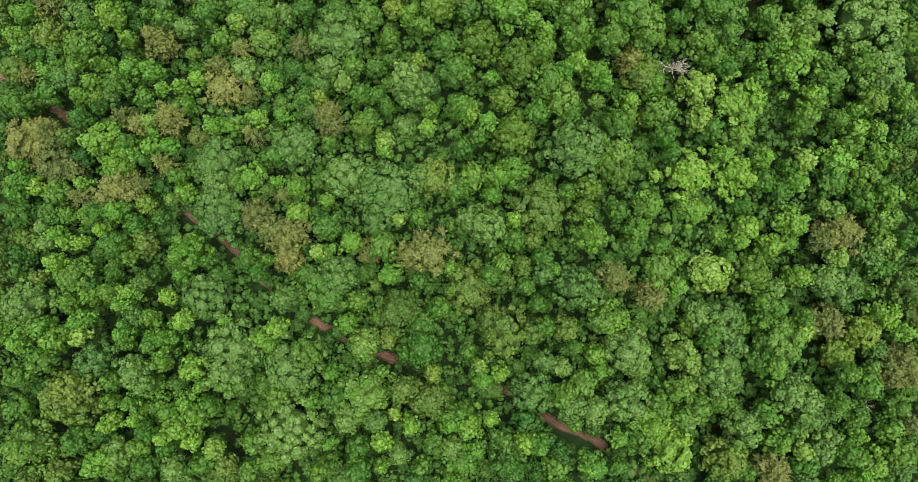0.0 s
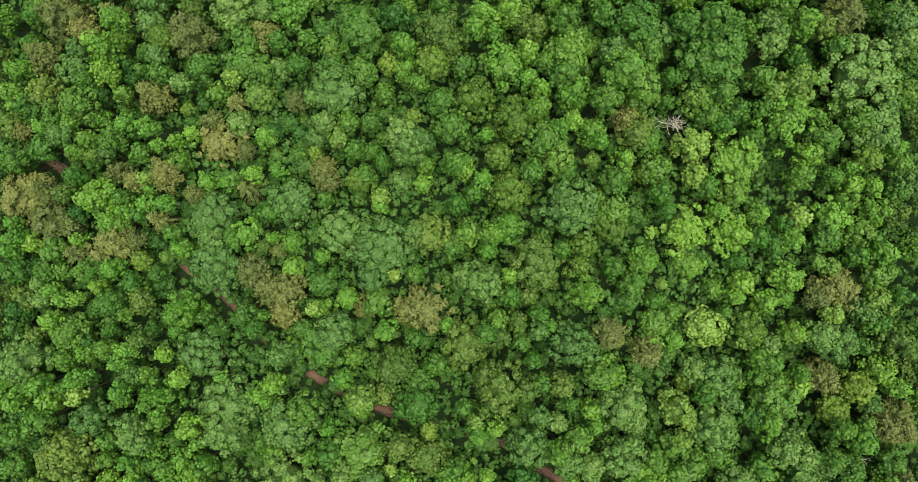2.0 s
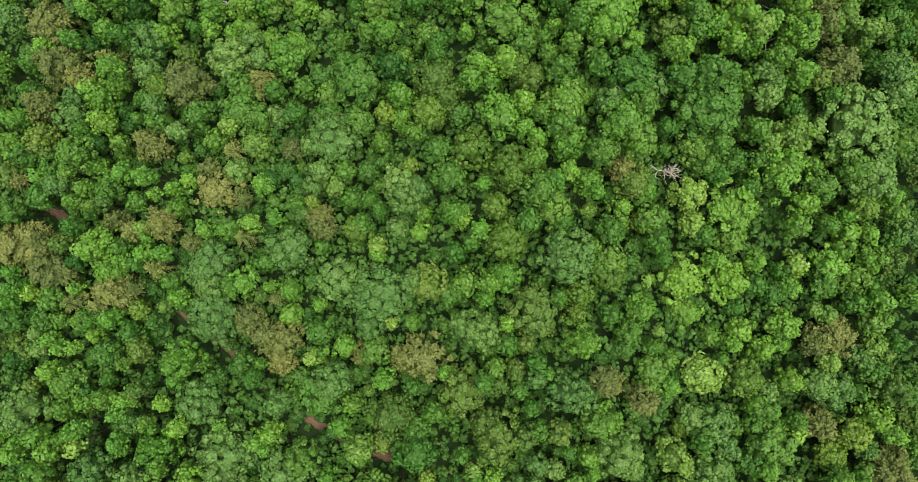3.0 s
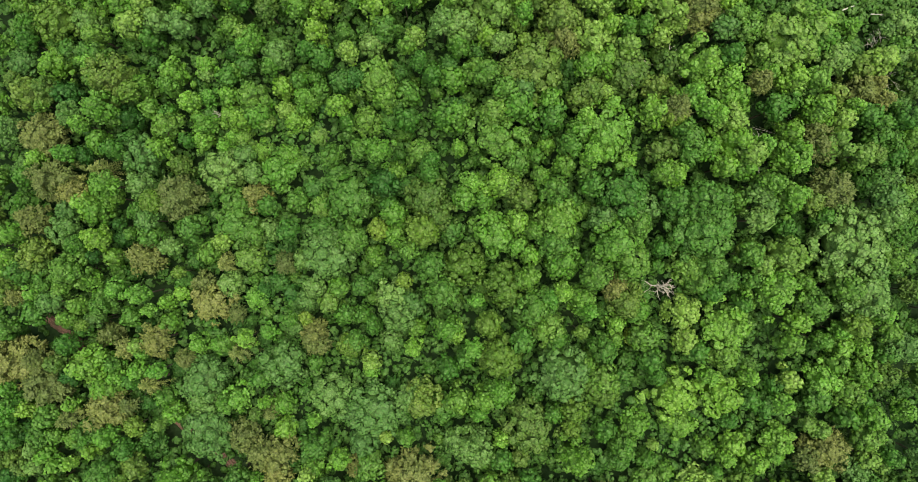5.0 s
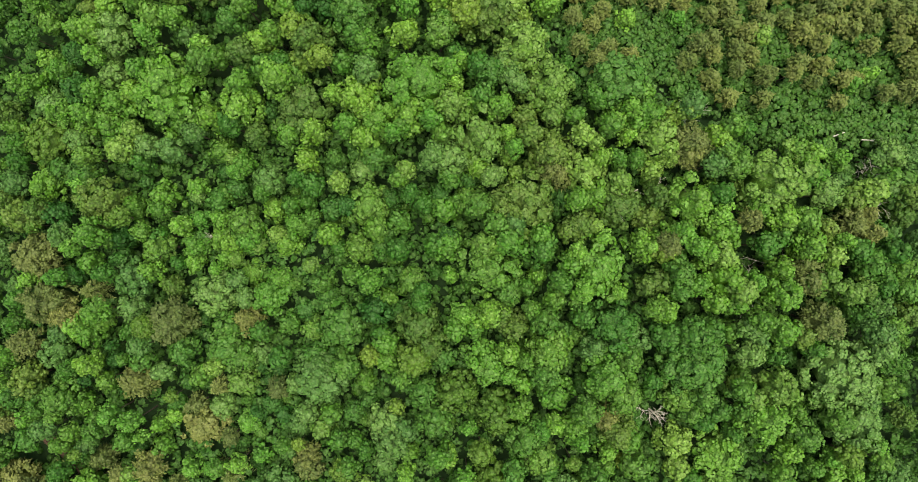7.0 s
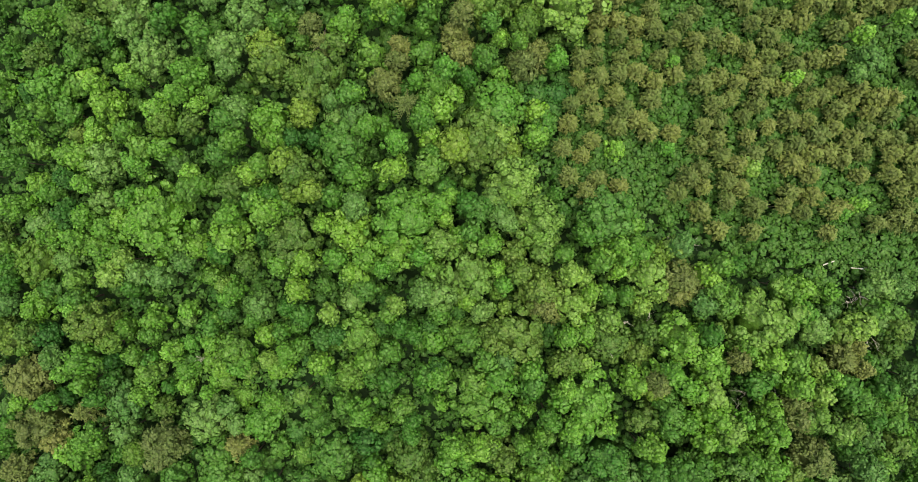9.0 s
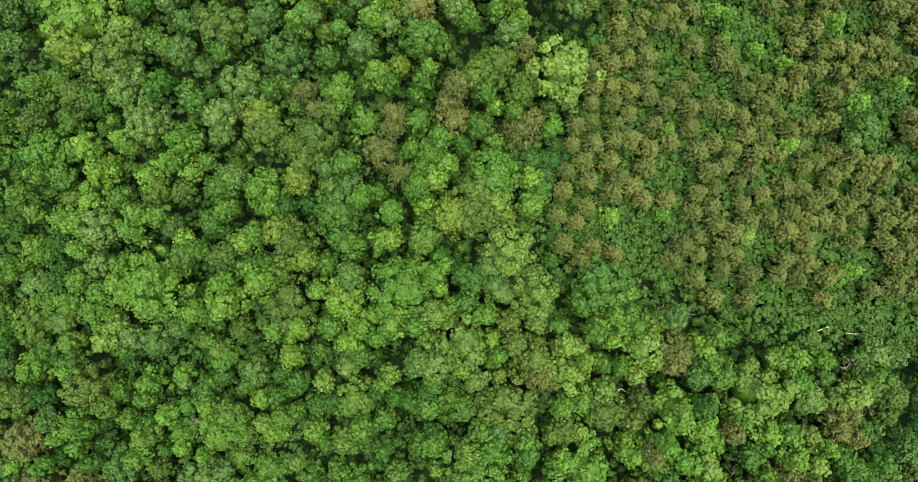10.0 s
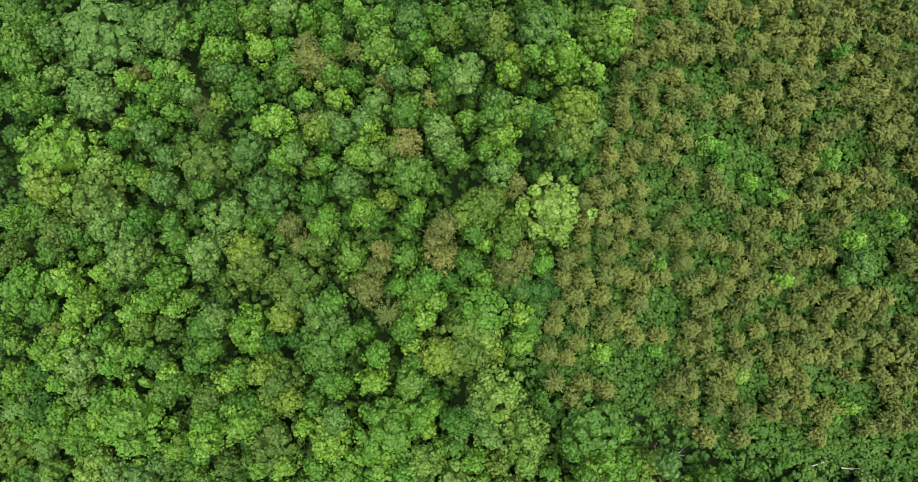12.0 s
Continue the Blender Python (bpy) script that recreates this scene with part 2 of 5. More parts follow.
def leafy(name, material, solids, v=()):
    """A mesh of leafy bodies and of leaf sprays (four corners each)."""
    n = len(v) // 4
    verts, faces = np.asarray(v).reshape(-1, 3).tolist(), [(4 * i, 4 * i + 1, 4 * i + 2, 4 * i + 3) for i in range(n)]
    for points, polygons in solids:
        k = len(verts)
        faces += [tuple(i + k for i in f) for f in polygons]
        verts += points
    me = mesh_of(name, verts, faces, [material])
    me.polygons.foreach_set("use_smooth", [i >= n for i in range(len(faces))])
    return me


def lobed_crown(rng, radius, height, material, lobe, tuft, uneven=0.12, pointed=0.0, upward=0.0, rise=0.6, needles=0):
    """A crown: rounded lobes of leaf tufts set over an uneven dome of boughs, with shaded creases between them."""
    count = max(7, int(2.15 * (radius / lobe) ** 2))
    i = np.arange(count) + 0.5
    z = 1 - 1.22 * i / count
    a = i * 2.39996 + rng.uniform(0, 6.3)
    ring = np.sqrt(np.maximum(0, 1 - z * z)) * (1 - pointed * np.clip(z, 0, 1))
    ways = np.stack([ring * np.cos(a), ring * np.sin(a), z], 1) + rng.normal(0, 0.1, (count, 3))
    # large boughs bulge, the hollows between them draw in
    boughs = unit(rng.normal(0, 1, (max(5, int(0.8 * radius * radius)), 3)) + np.array([0, 0, 0.5]))
    bulge = np.clip((unit(ways) @ boughs.T).max(1), 0.6, 1)
    reach = 1 + rng.normal(0, uneven * 0.8, count) + 0.6 * min(1.0, radius / 4) * (bulge - 0.92)
    size = lobe * rng.uniform(0.72, 1.28, count)
    centres = ways * np.array([radius - 0.8 * lobe, radius - 0.8 * lobe, height - 0.8 * lobe]) * reach.reshape(-1, 1)
    faced = unit(ways * np.array([1, 1, radius / height]) + np.array([0, 0, 0.12]))
    solids = clothe(rng, centres, faced, size, 0.5 + 0.5 * height / radius if height > radius else 1.0, tuft, rise, upward)
    fringe = np.zeros((0, 3))
    if needles:
        roots = np.repeat(np.array(solids[0][0])[::12], needles, 0)
        ways = unit(roots * np.array([1, 1, 0.4]) + np.array([0, 0, 0.5]) + rng.normal(0, 0.3, roots.shape))
        facing = unit(np.array([0, 0, 1.0]) + 0.35 * unit(roots) + rng.normal(0, 0.2, roots.shape))
        fringe = sprays(roots, facing, ways, rng.uniform(0.5, 0.95, len(roots)), rng.uniform(0.14, 0.26, len(roots)), 0.12)
    return leafy("crown", material, solids + [blob(rng, (radius - lobe) * 0.8, (height - lobe) * 0.8, -0.05 * height, 5, 8)], fringe)


def star_crown(rng, radius, height, material):
    """A sparse spruce seen as a star of long drooping branches."""
    v = []
    for lv in range(6):
        f = lv / 5
        n = 9 - lv
        turn = rng.uniform(0, 6.3)
        for b in range(n):
            a = turn + 2 * math.pi * b / n + rng.normal(0, 0.12)
            out = np.array([math.cos(a), math.sin(a), 0.0])
            side = np.array([-out[1], out[0], 0.0])
            length = radius * (1 - 0.85 * f) * rng.uniform(0.8, 1.2)
            k = 13
            s = np.linspace(0.1, 1.0, k).reshape(-1, 1)
            hand = np.where(np.arange(k) % 2 == 0, 1.0, -1.0).reshape(-1, 1)
            places = out * length * s + side * hand * 0.12 + np.array([0, 0, 1.0]) * (-height + 2 * height * f - 0.25 * length * s * s)
            normals = unit(np.array([0, 0, 1.0]) + rng.normal(0, 0.3, (k, 3)))
            v.append(sprays(places, normals, out + side * hand * 0.8, np.full(k, 0.6), np.full(k, 0.2), 0.15))
    return leafy("crown", material, [blob(rng, radius * 0.2, height * 0.9, -0.1, 4, 6)], np.concatenate(v))


def limb(verts, faces, a, b, ra, rb, sides=5):
    """A tapered round piece of wood from a to b."""
    a, b = np.array(a, float), np.array(b, float)
    d = unit(b - a)
    s = unit(np.cross(d, (0.31, 0.87, 0.2) if abs(d[1]) < 0.9 else (1, 0, 0)))
    t = np.cross(d, s)
    k = len(verts)
    for p, r in ((a, ra), (b, rb)):
        verts += [tuple(p + r * (math.cos(q) * s + math.sin(q) * t)) for q in (2 * math.pi * j / sides for j in range(sides))]
    faces += [(k + j, k + (j + 1) % sides, k + sides + (j + 1) % sides, k + sides + j) for j in range(sides)]
    faces.append(tuple(k + sides + j for j in range(sides)))


def trunk_mesh(rng, limbs=4, material=BARK):
    """A trunk one metre tall and one metre in reach, to be scaled: slightly bent, flared at the foot, with limbs."""
    verts, faces = [], []
    bend = rng.normal(0, 0.03, 2)
    limb(verts, faces, (0, 0, -0.04), (bend[0] * 0.3, bend[1] * 0.3, 0.06), 0.075, 0.05)
    limb(verts, faces, (bend[0] * 0.3, bend[1] * 0.3, 0.06), (bend[0], bend[1], 0.6), 0.05, 0.038)
    limb(verts, faces, (bend[0], bend[1], 0.6), (0, 0, 1.0), 0.038, 0.012)
    for j in range(limbs):
        a, z = 2 * math.pi * j / limbs + rng.normal(0, 0.3), rng.uniform(0.5, 0.75)
        limb(verts, faces, (bend[0] * 0.9, bend[1] * 0.9, z), (0.5 * math.cos(a), 0.5 * math.sin(a), z + 0.2), 0.022, 0.006, 4)
    return mesh_of("trunk", verts, faces, [material])


RADII = (1.4, 2.0, 2.7, 3.5, 4.6, 6.0, 7.6)
STYLE = {  # lobe and tuft size, unevenness, height to radius, pointedness, upturn, rise of the tufts, needle sprays to a tuft
    "oak": (0.70, 0.28, 0.09, 1.5, 0.15, 0.05, 0.65, 0),
    "maple": (0.80, 0.30, 0.15, 1.9, 0.32, 0.05, 0.7, 0),
    "linden": (0.74, 0.29, 0.12, 1.8, 0.28, 0.05, 0.65, 0),
    "beech": (0.76, 0.30, 0.18, 2.0, 0.4, 0.15, 0.75, 0),
    "birch": (0.60, 0.27, 0.17, 2.3, 0.5, 0.2, 0.8, 0),
    "ash": (0.82, 0.32, 0.2, 1.8, 0.3, 0.15, 0.8, 0),
    "alder": (0.80, 0.32, 0.17, 1.7, 0.3, 0.05, 0.7, 0),
    "hazel": (0.70, 0.34, 0.18, 1.5, 0.28, 0.05, 0.7, 0),
    "rowan": (0.66, 0.32, 0.18, 1.7, 0.35, 0.1, 0.75, 0),
    "hornbeam": (0.70, 0.29, 0.15, 1.7, 0.28, 0.15, 0.75, 0),
    "chestnut": (0.56, 0.27, 0.04, 1.3, 0.12, 0.05, 0.55, 0),
    "larch": (0.60, 0.28, 0.17, 1.8, 0.38, 0.3, 0.9, 1),
    "pine": (0.52, 0.29, 0.12, 1.9, 0.42, 0.3, 0.75, 1),
}
rng = np.random.default_rng(11)
TRUNKS = [trunk_mesh(rng, 3) for _ in range(4)]
CROWNS = {}
for species, (lobe, tuft, uneven, tall, pointed, upward, rise, needles) in STYLE.items():
    for k, r in enumerate(RADII):
        if species in ("pine", "hazel", "rowan") and k > 2:
            continue
        CROWNS[species, k] = [lobed_crown(rng, r, r * tall, LEAVES[species], lobe * (0.8 + 0.13 * k), tuft * (0.92 + 0.04 * k), uneven * (0.8 + 0.12 * k), pointed, upward, rise, needles)
                              for _ in range(5 if species == "pine" else 3 if k < 5 else 2)]
for k, r in enumerate(RADII):
    CROWNS["spruce", k] = [star_crown(rng, r, r * 1.2, LEAVES["spruce"]) for _ in range(2)]

LABELS = {
    "oak": "pale grey-green oak with a dense rounded crown",
    "maple": "mid-green maple with a bunched leafy crown",
    "linden": "soft green linden with a full rounded crown",
    "hazel": "dark green hazel filling a gap below the canopy",
    "rowan": "mid-green young rowan growing between taller trees",
    "birch": "bright green young birch with a narrow crown",
    "beech": "fresh bright green beech with a loose crown",
    "ash": "lime-green ash with an uneven, airy crown",
    "alder": "dark green alder standing low between its neighbours",
    "hornbeam": "olive-green hornbeam with a fine-leaved crown",
    "chestnut": "yellow-green chestnut with a finely domed crown",
    "larch": "tan and olive larch with soft tufted needles",
    "spruce": "thin yellowed spruce with a star of bare-tipped branches",
    "pine": "young olive-tan plantation pine with upturned tufts",
}
SIZES = ("small ", "", "", "broad ", "very broad ", "very broad ", "huge spreading ")
choose = random.Random(3)
PLANTED = []


def plant(species, x, y, top, wide):
    """One tree of that crown top height and crown width, from the ground up."""
    r = wide / 2 * 0.95
    x, y = beside_glades(x, y, r * 0.8)
    base = float(ground_at(x, y))
    k = min(range(7), key=lambda i: abs(RADII[i] - r))
    tall = STYLE[species][3] if species in STYLE else 1.2
    half = min(r * tall, (top - base) * 0.44)
    tree = new(species + "_tree")
    tree.location = (x, y, base)
    tree.rotation_euler = (0, 0, choose.uniform(0, 6.283))
    tree.empty_display_size = 0.3
    trunk = new("trunk", choose.choice(TRUNKS))
    h = top - base - half * 0.45
    trunk.scale = (min(h * 0.5, r * 1.4), min(h * 0.5, r * 1.4), h)
    crown = new("crown", choose.choice(CROWNS[species, k]))
    s = r / RADII[k]
    crown.location = (0, 0, top - base - half)
    crown.rotation_euler = (choose.gauss(0, 0.05), choose.gauss(0, 0.05), 0)
    crown.scale = (s * choose.uniform(0.93, 1.07), s * choose.uniform(0.93, 1.07), half / (RADII[k] * tall) * choose.uniform(0.94, 1.06))
    trunk.parent = crown.parent = tree
    label = SIZES[k] + LABELS[species]
    if off_track(x, y) < 5:
        label = label.split(" with ")[0].split(" standing")[0].split(" filling")[0].split(" growing")[0] + " beside the dirt track"
    tagged(tree, label, "tree", species + " trees of the forest" if species != "pine" else "pines of the plantation")
    PLANTED.append((x, y, r, top))
    return tree


def grove(species, rows):
    for x, y, top, wide in rows:
        plant(species, x, y, top, wide)


LINDEN, BIRCH = "linden", "birch"
OAK, MAPLE, BEECH, ASH, ALDER = "oak", "maple", "beech", "ash", "alder"
HORNBEAM, CHESTNUT, LARCH, SPRUCE = "hornbeam", "chestnut", "larch", "spruce"

# birch trees
grove(BIRCH, ((-13.5, -38.8, 15.4, 3.0), (22.6, -37.8, 21.4, 4.4), (68.4, -39.8, 18.5, 3.9), (-73.0, -15.1, 18.8, 3.9), (-72.8, -16.6, 22.5, 3.8), (-62.5, -12.7, 22.2, 4.2), (-58.3, -29.9, 21.0, 3.9), (-58.0, -35.3, 23.7, 3.8), (-56.9, -17.2, 18.3, 3.0), (-55.9, -14.8, 21.8, 3.8), (-54.2, -26.2, 22.4, 3.4), (-53.7, -29.3, 21.4, 3.5), (-49.4, -32.2, 21.5, 3.8), (-46.6, -13.1, 19.9, 3.9), (-46.1, -26.8, 19.9, 4.5), (-44.8, -33.3, 21.0, 3.9), (-43.3, -23.9, 19.3, 2.9), (-40.1, -13.4, 17.0, 2.4),))
grove(BIRCH, ((-38.8, -24.1, 18.4, 3.5), (-34.2, -16.5, 16.9, 4.0), (-32.4, -17.6, 16.1, 4.0), (-31.2, -14.5, 17.3, 4.4), (-25.1, -27.3, 17.7, 3.6), (-22.4, -34.5, 16.5, 3.0), (-21.9, -22.6, 16.1, 4.0), (-19.4, -14.1, 16.1, 4.4), (-13.0, -33.6, 20.1, 3.5), (-8.2, -30.8, 19.7, 3.5), (3.0, -36.1, 16.5, 4.0), (4.0, -23.2, 19.3, 4.3), (5.3, -29.3, 22.0, 2.9), (7.0, -22.5, 17.4, 3.6), (13.1, -34.0, 21.1, 3.9), (21.9, -35.7, 20.0, 4.5), (24.6, -22.3, 16.2, 4.0), (26.7, -33.2, 20.4, 3.5),))
grove(BIRCH, ((68.0, -33.2, 17.3, 4.0), (74.5, -15.5, 20.0, 3.9), (-75.7, 8.2, 17.6, 3.4), (-74.3, 10.5, 19.6, 2.5), (-74.2, 10.7, 14.6, 3.0), (-69.8, 1.6, 16.3, 3.4), (-68.3, -3.3, 20.0, 3.9), (-67.7, 0.1, 16.5, 3.2), (-65.2, 0.3, 15.9, 2.6), (-65.1, 10.1, 15.6, 2.8), (-61.8, 2.5, 16.3, 3.8), (-57.8, 5.4, 19.9, 4.5), (-55.5, -10.0, 22.5, 2.9), (-55.1, -8.2, 20.4, 3.9), (-49.5, -9.3, 18.3, 3.0), (-47.6, 8.6, 15.1, 4.2), (-47.3, -5.4, 17.8, 3.6), (-36.3, 11.2, 16.7, 5.5),))
grove(BIRCH, ((-33.4, -3.1, 15.9, 2.8), (-31.1, 10.4, 16.7, 2.6), (-28.3, -8.7, 14.1, 3.7), (-23.2, -2.1, 14.3, 4.5), (-22.7, 7.4, 16.5, 2.6), (-18.8, -0.1, 16.3, 4.4), (-11.6, -5.5, 18.8, 4.3), (-1.3, -4.6, 17.6, 3.0), (5.7, 8.2, 17.3, 4.0), (9.6, 3.7, 18.1, 3.6), (16.3, -4.7, 18.6, 2.5), (33.4, -7.7, 17.2, 3.6), (38.0, -7.9, 15.2, 4.0), (48.1, 0.1, 18.0, 3.9), (56.6, 9.7, 21.1, 3.9), (56.8, -0.4, 16.1, 4.0), (-76.1, 13.4, 16.5, 3.2), (-71.5, 29.9, 15.7, 3.6),))
grove(BIRCH, ((-62.9, 31.6, 14.0, 4.5), (-59.5, 13.8, 15.9, 4.0), (-56.8, 30.4, 16.8, 3.8), (-56.7, 15.3, 16.6, 4.0), (-52.7, 16.3, 18.1, 3.5), (-52.5, 19.0, 16.0, 2.6), (-52.3, 29.5, 18.6, 4.1), (-51.1, 26.6, 16.4, 2.6), (-49.3, 27.5, 12.9, 3.3), (-49.0, 16.4, 19.1, 3.3), (-46.8, 29.2, 11.7, 3.7), (-43.2, 20.2, 15.0, 4.2), (-39.5, 20.2, 14.8, 3.6), (-34.5, 21.3, 17.2, 3.6), (-32.9, 28.1, 14.4, 4.3), (-30.9, 22.1, 13.5, 3.3), (-12.7, 15.8, 16.9, 3.0), (-5.2, 19.6, 17.9, 3.6),))
grove(BIRCH, ((1.7, 22.1, 17.6, 4.4), (5.0, 19.9, 22.2, 3.2), (5.6, 27.6, 19.5, 2.9), (12.8, 36.8, 21.4, 4.2), (14.8, 35.0, 20.7, 3.5), (17.7, 28.1, 23.8, 3.8), (19.5, 29.3, 24.3, 3.8), (23.8, 26.1, 23.7, 3.4), (28.7, 23.4, 20.9, 3.9), (44.0, 14.6, 21.4, 3.8), (51.4, 13.8, 19.7, 3.9), (63.8, 13.4, 20.4, 6.7), (66.2, 21.7, 21.3, 3.5), (70.7, 18.5, 20.0, 3.9), (72.5, 24.6, 23.7, 3.8), (-73.1, 53.7, 11.5, 4.1), (-66.6, 54.3, 13.9, 3.7), (-63.8, 59.3, 14.1, 3.7),))
grove(BIRCH, ((-63.5, 45.4, 13.7, 6.1), (-43.1, 56.2, 11.1, 4.2), (-38.6, 55.1, 12.3, 3.1), (-37.3, 57.1, 9.6, 4.2), (3.1, 53.6, 18.6, 2.9), (4.9, 47.3, 23.8, 3.8), (17.5, 53.5, 21.6, 3.8), (23.4, 57.3, 27.0, 3.7), (23.8, 51.1, 29.6, 4.5), (27.6, 59.5, 24.7, 3.4), (30.4, 50.5, 23.9, 3.8), (38.8, 59.8, 28.1, 3.6), (39.4, 59.8, 30.7, 4.4), (41.4, 58.0, 31.2, 3.5), (43.1, 57.0, 30.0, 3.6), (45.3, 62.3, 30.4, 4.5), (50.8, 52.4, 29.4, 3.2), (57.0, 49.6, 29.8, 3.6),))
grove(BIRCH, ((65.5, 57.9, 27.4, 3.7), (-62.5, 70.0, 12.2, 4.1), (-61.2, 83.2, 13.2, 5.1), (-44.3, 62.9, 14.6, 4.5), (-42.0, 69.6, 11.9, 4.1), (-41.4, 63.9, 12.4, 3.7), (-37.6, 64.4, 13.2, 4.1), (-33.7, 72.3, 15.4, 4.0), (-15.8, 84.8, 19.1, 3.8), (-5.6, 76.9, 25.4, 3.3), (0.8, 79.0, 26.3, 4.5), (3.7, 87.0, 25.9, 4.5), (4.5, 84.8, 24.3, 3.6), (12.9, 76.5, 25.4, 3.7), (13.7, 74.0, 27.0, 3.7), (32.0, 75.7, 25.1, 3.4), (70.3, 84.0, 20.4, 2.8), (73.2, 85.6, 20.6, 3.2),))
grove(BIRCH, ((-57.3, 92.4, 17.3, 3.9), (-56.7, 102.9, 13.0, 4.0), (-54.6, 100.2, 18.2, 3.8), (-54.4, 108.9, 19.0, 4.4), (-48.6, 110.7, 19.0, 4.2), (-47.5, 95.5, 19.8, 4.2), (-42.9, 103.9, 20.9, 5.8), (-39.2, 106.2, 23.9, 3.7), (-39.0, 93.8, 17.3, 3.9), (-38.9, 106.8, 21.2, 3.7), (-36.3, 104.8, 20.8, 3.7), (-9.2, 105.7, 23.0, 2.8), (-3.1, 97.4, 26.9, 4.5), (0.5, 107.7, 22.6, 3.7), (5.2, 108.8, 26.6, 4.5), (5.5, 88.6, 24.9, 3.6), (22.9, 110.6, 21.9, 3.4), (23.8, 111.2, 21.7, 4.1),))
grove(BIRCH, ((33.1, 95.7, 20.3, 3.8), (41.8, 95.9, 19.6, 3.2), (42.5, 109.8, 21.2, 2.2), (62.8, 106.8, 21.1, 3.2), (-40.7, 136.5, 21.8, 4.1), (-21.0, 134.2, 21.7, 3.7), (-18.3, 134.7, 23.2, 6.0), (-11.2, 119.6, 19.8, 3.8), (-11.0, 127.5, 21.9, 3.7), (3.8, 120.1, 25.8, 2.7), (14.5, 114.3, 22.4, 3.7), (51.4, 129.3, 19.8, 3.8), (53.0, 128.2, 20.6, 3.2), (53.4, 125.1, 17.6, 2.9), (58.3, 123.0, 18.9, 3.2), (62.1, 120.5, 20.8, 2.4), (70.0, 126.2, 23.2, 3.7), (73.1, 113.2, 24.0, 3.3),))
grove(BIRCH, ((80.6, 116.2, 22.3, 3.1), (-41.4, 141.2, 24.1, 3.7), (-36.3, 143.2, 22.4, 4.5), (-32.3, 141.6, 22.5, 2.8), (-30.2, 151.3, 18.7, 4.2), (-17.5, 147.1, 19.2, 3.8), (-13.5, 137.8, 24.2, 3.6), (-5.6, 152.1, 22.1, 3.7), (7.1, 143.3, 25.5, 3.6), (22.6, 143.0, 27.0, 3.2), (31.6, 139.9, 28.2, 3.5), (72.9, 143.6, 19.9, 2.4),))

# linden trees
grove(LINDEN, ((-22.6, -38.8, 15.8, 5.0), (8.3, -37.5, 20.9, 6.8), (-71.8, -33.7, 23.6, 8.6), (-63.5, -32.9, 22.5, 5.7), (-33.4, -24.6, 16.4, 5.0), (-31.7, -36.7, 19.8, 5.9), (-25.3, -17.9, 22.1, 6.7), (-21.2, -26.4, 17.8, 6.0), (-16.1, -26.4, 18.8, 10.7), (-6.4, -14.6, 16.9, 6.0), (-4.5, -34.8, 15.9, 5.0), (24.5, -13.1, 20.0, 6.2), (30.1, -33.3, 18.7, 5.9), (34.1, -28.4, 18.6, 5.9), (40.9, -28.3, 18.9, 5.9), (50.8, -20.6, 18.7, 5.9), (54.1, -17.1, 20.0, 9.7), (74.6, -36.0, 20.1, 5.8),))
grove(LINDEN, ((75.0, -28.7, 17.7, 6.0), (-66.5, -5.6, 18.2, 7.4), (-58.2, -0.5, 21.3, 5.6), (-22.5, 2.9, 18.3, 5.9), (-22.4, -7.8, 16.2, 9.0), (-13.2, -0.6, 18.2, 5.9), (-0.3, 9.2, 17.7, 6.0), (29.9, -0.8, 15.7, 5.0), (34.7, -4.8, 16.7, 6.0), (55.2, 9.0, 18.0, 5.9), (63.4, 9.9, 19.3, 5.9), (68.3, 10.8, 19.3, 5.9), (71.2, 3.9, 21.2, 5.8), (-75.4, 23.8, 18.1, 5.1), (-74.4, 33.4, 15.5, 5.5), (-64.7, 33.5, 19.1, 6.9), (-2.2, 33.9, 18.3, 5.9), (-0.3, 29.2, 19.5, 6.2),))
grove(LINDEN, ((15.4, 26.1, 23.8, 7.5), (16.9, 23.1, 23.2, 6.7), (18.2, 37.1, 24.1, 5.7), (24.3, 31.9, 29.1, 5.4), (26.2, 14.4, 23.9, 5.7), (26.7, 19.5, 21.6, 5.8), (30.5, 33.6, 26.6, 7.4), (33.3, 21.3, 22.3, 5.7), (40.6, 33.3, 23.8, 6.6), (42.2, 30.6, 23.1, 5.7), (43.5, 33.6, 26.0, 5.6), (46.2, 30.9, 23.8, 5.7), (47.4, 17.7, 20.3, 5.8), (60.6, 26.3, 25.1, 5.6), (64.9, 31.9, 21.5, 5.8), (66.3, 29.1, 25.1, 5.6), (74.1, 33.4, 23.0, 5.7), (-48.6, 59.0, 14.5, 6.1),))
grove(LINDEN, ((-44.4, 40.6, 14.8, 6.1), (-36.2, 41.0, 15.0, 8.4), (-35.9, 57.0, 9.3, 5.3), (-35.7, 45.0, 14.8, 6.1), (-33.3, 39.6, 16.3, 6.0), (-21.2, 44.1, 13.5, 5.1), (-20.8, 40.2, 15.6, 5.0), (-19.0, 52.9, 15.9, 5.0), (-18.5, 49.7, 13.6, 5.1), (-15.6, 45.2, 19.6, 9.3), (-15.3, 38.5, 19.6, 5.5), (-12.7, 58.3, 17.5, 6.0), (-3.7, 52.8, 19.8, 5.5), (8.8, 58.5, 26.0, 5.6), (12.6, 50.8, 22.9, 5.7), (18.1, 46.0, 23.9, 5.7), (31.6, 40.5, 26.4, 5.5), (37.5, 43.5, 29.0, 6.3),))
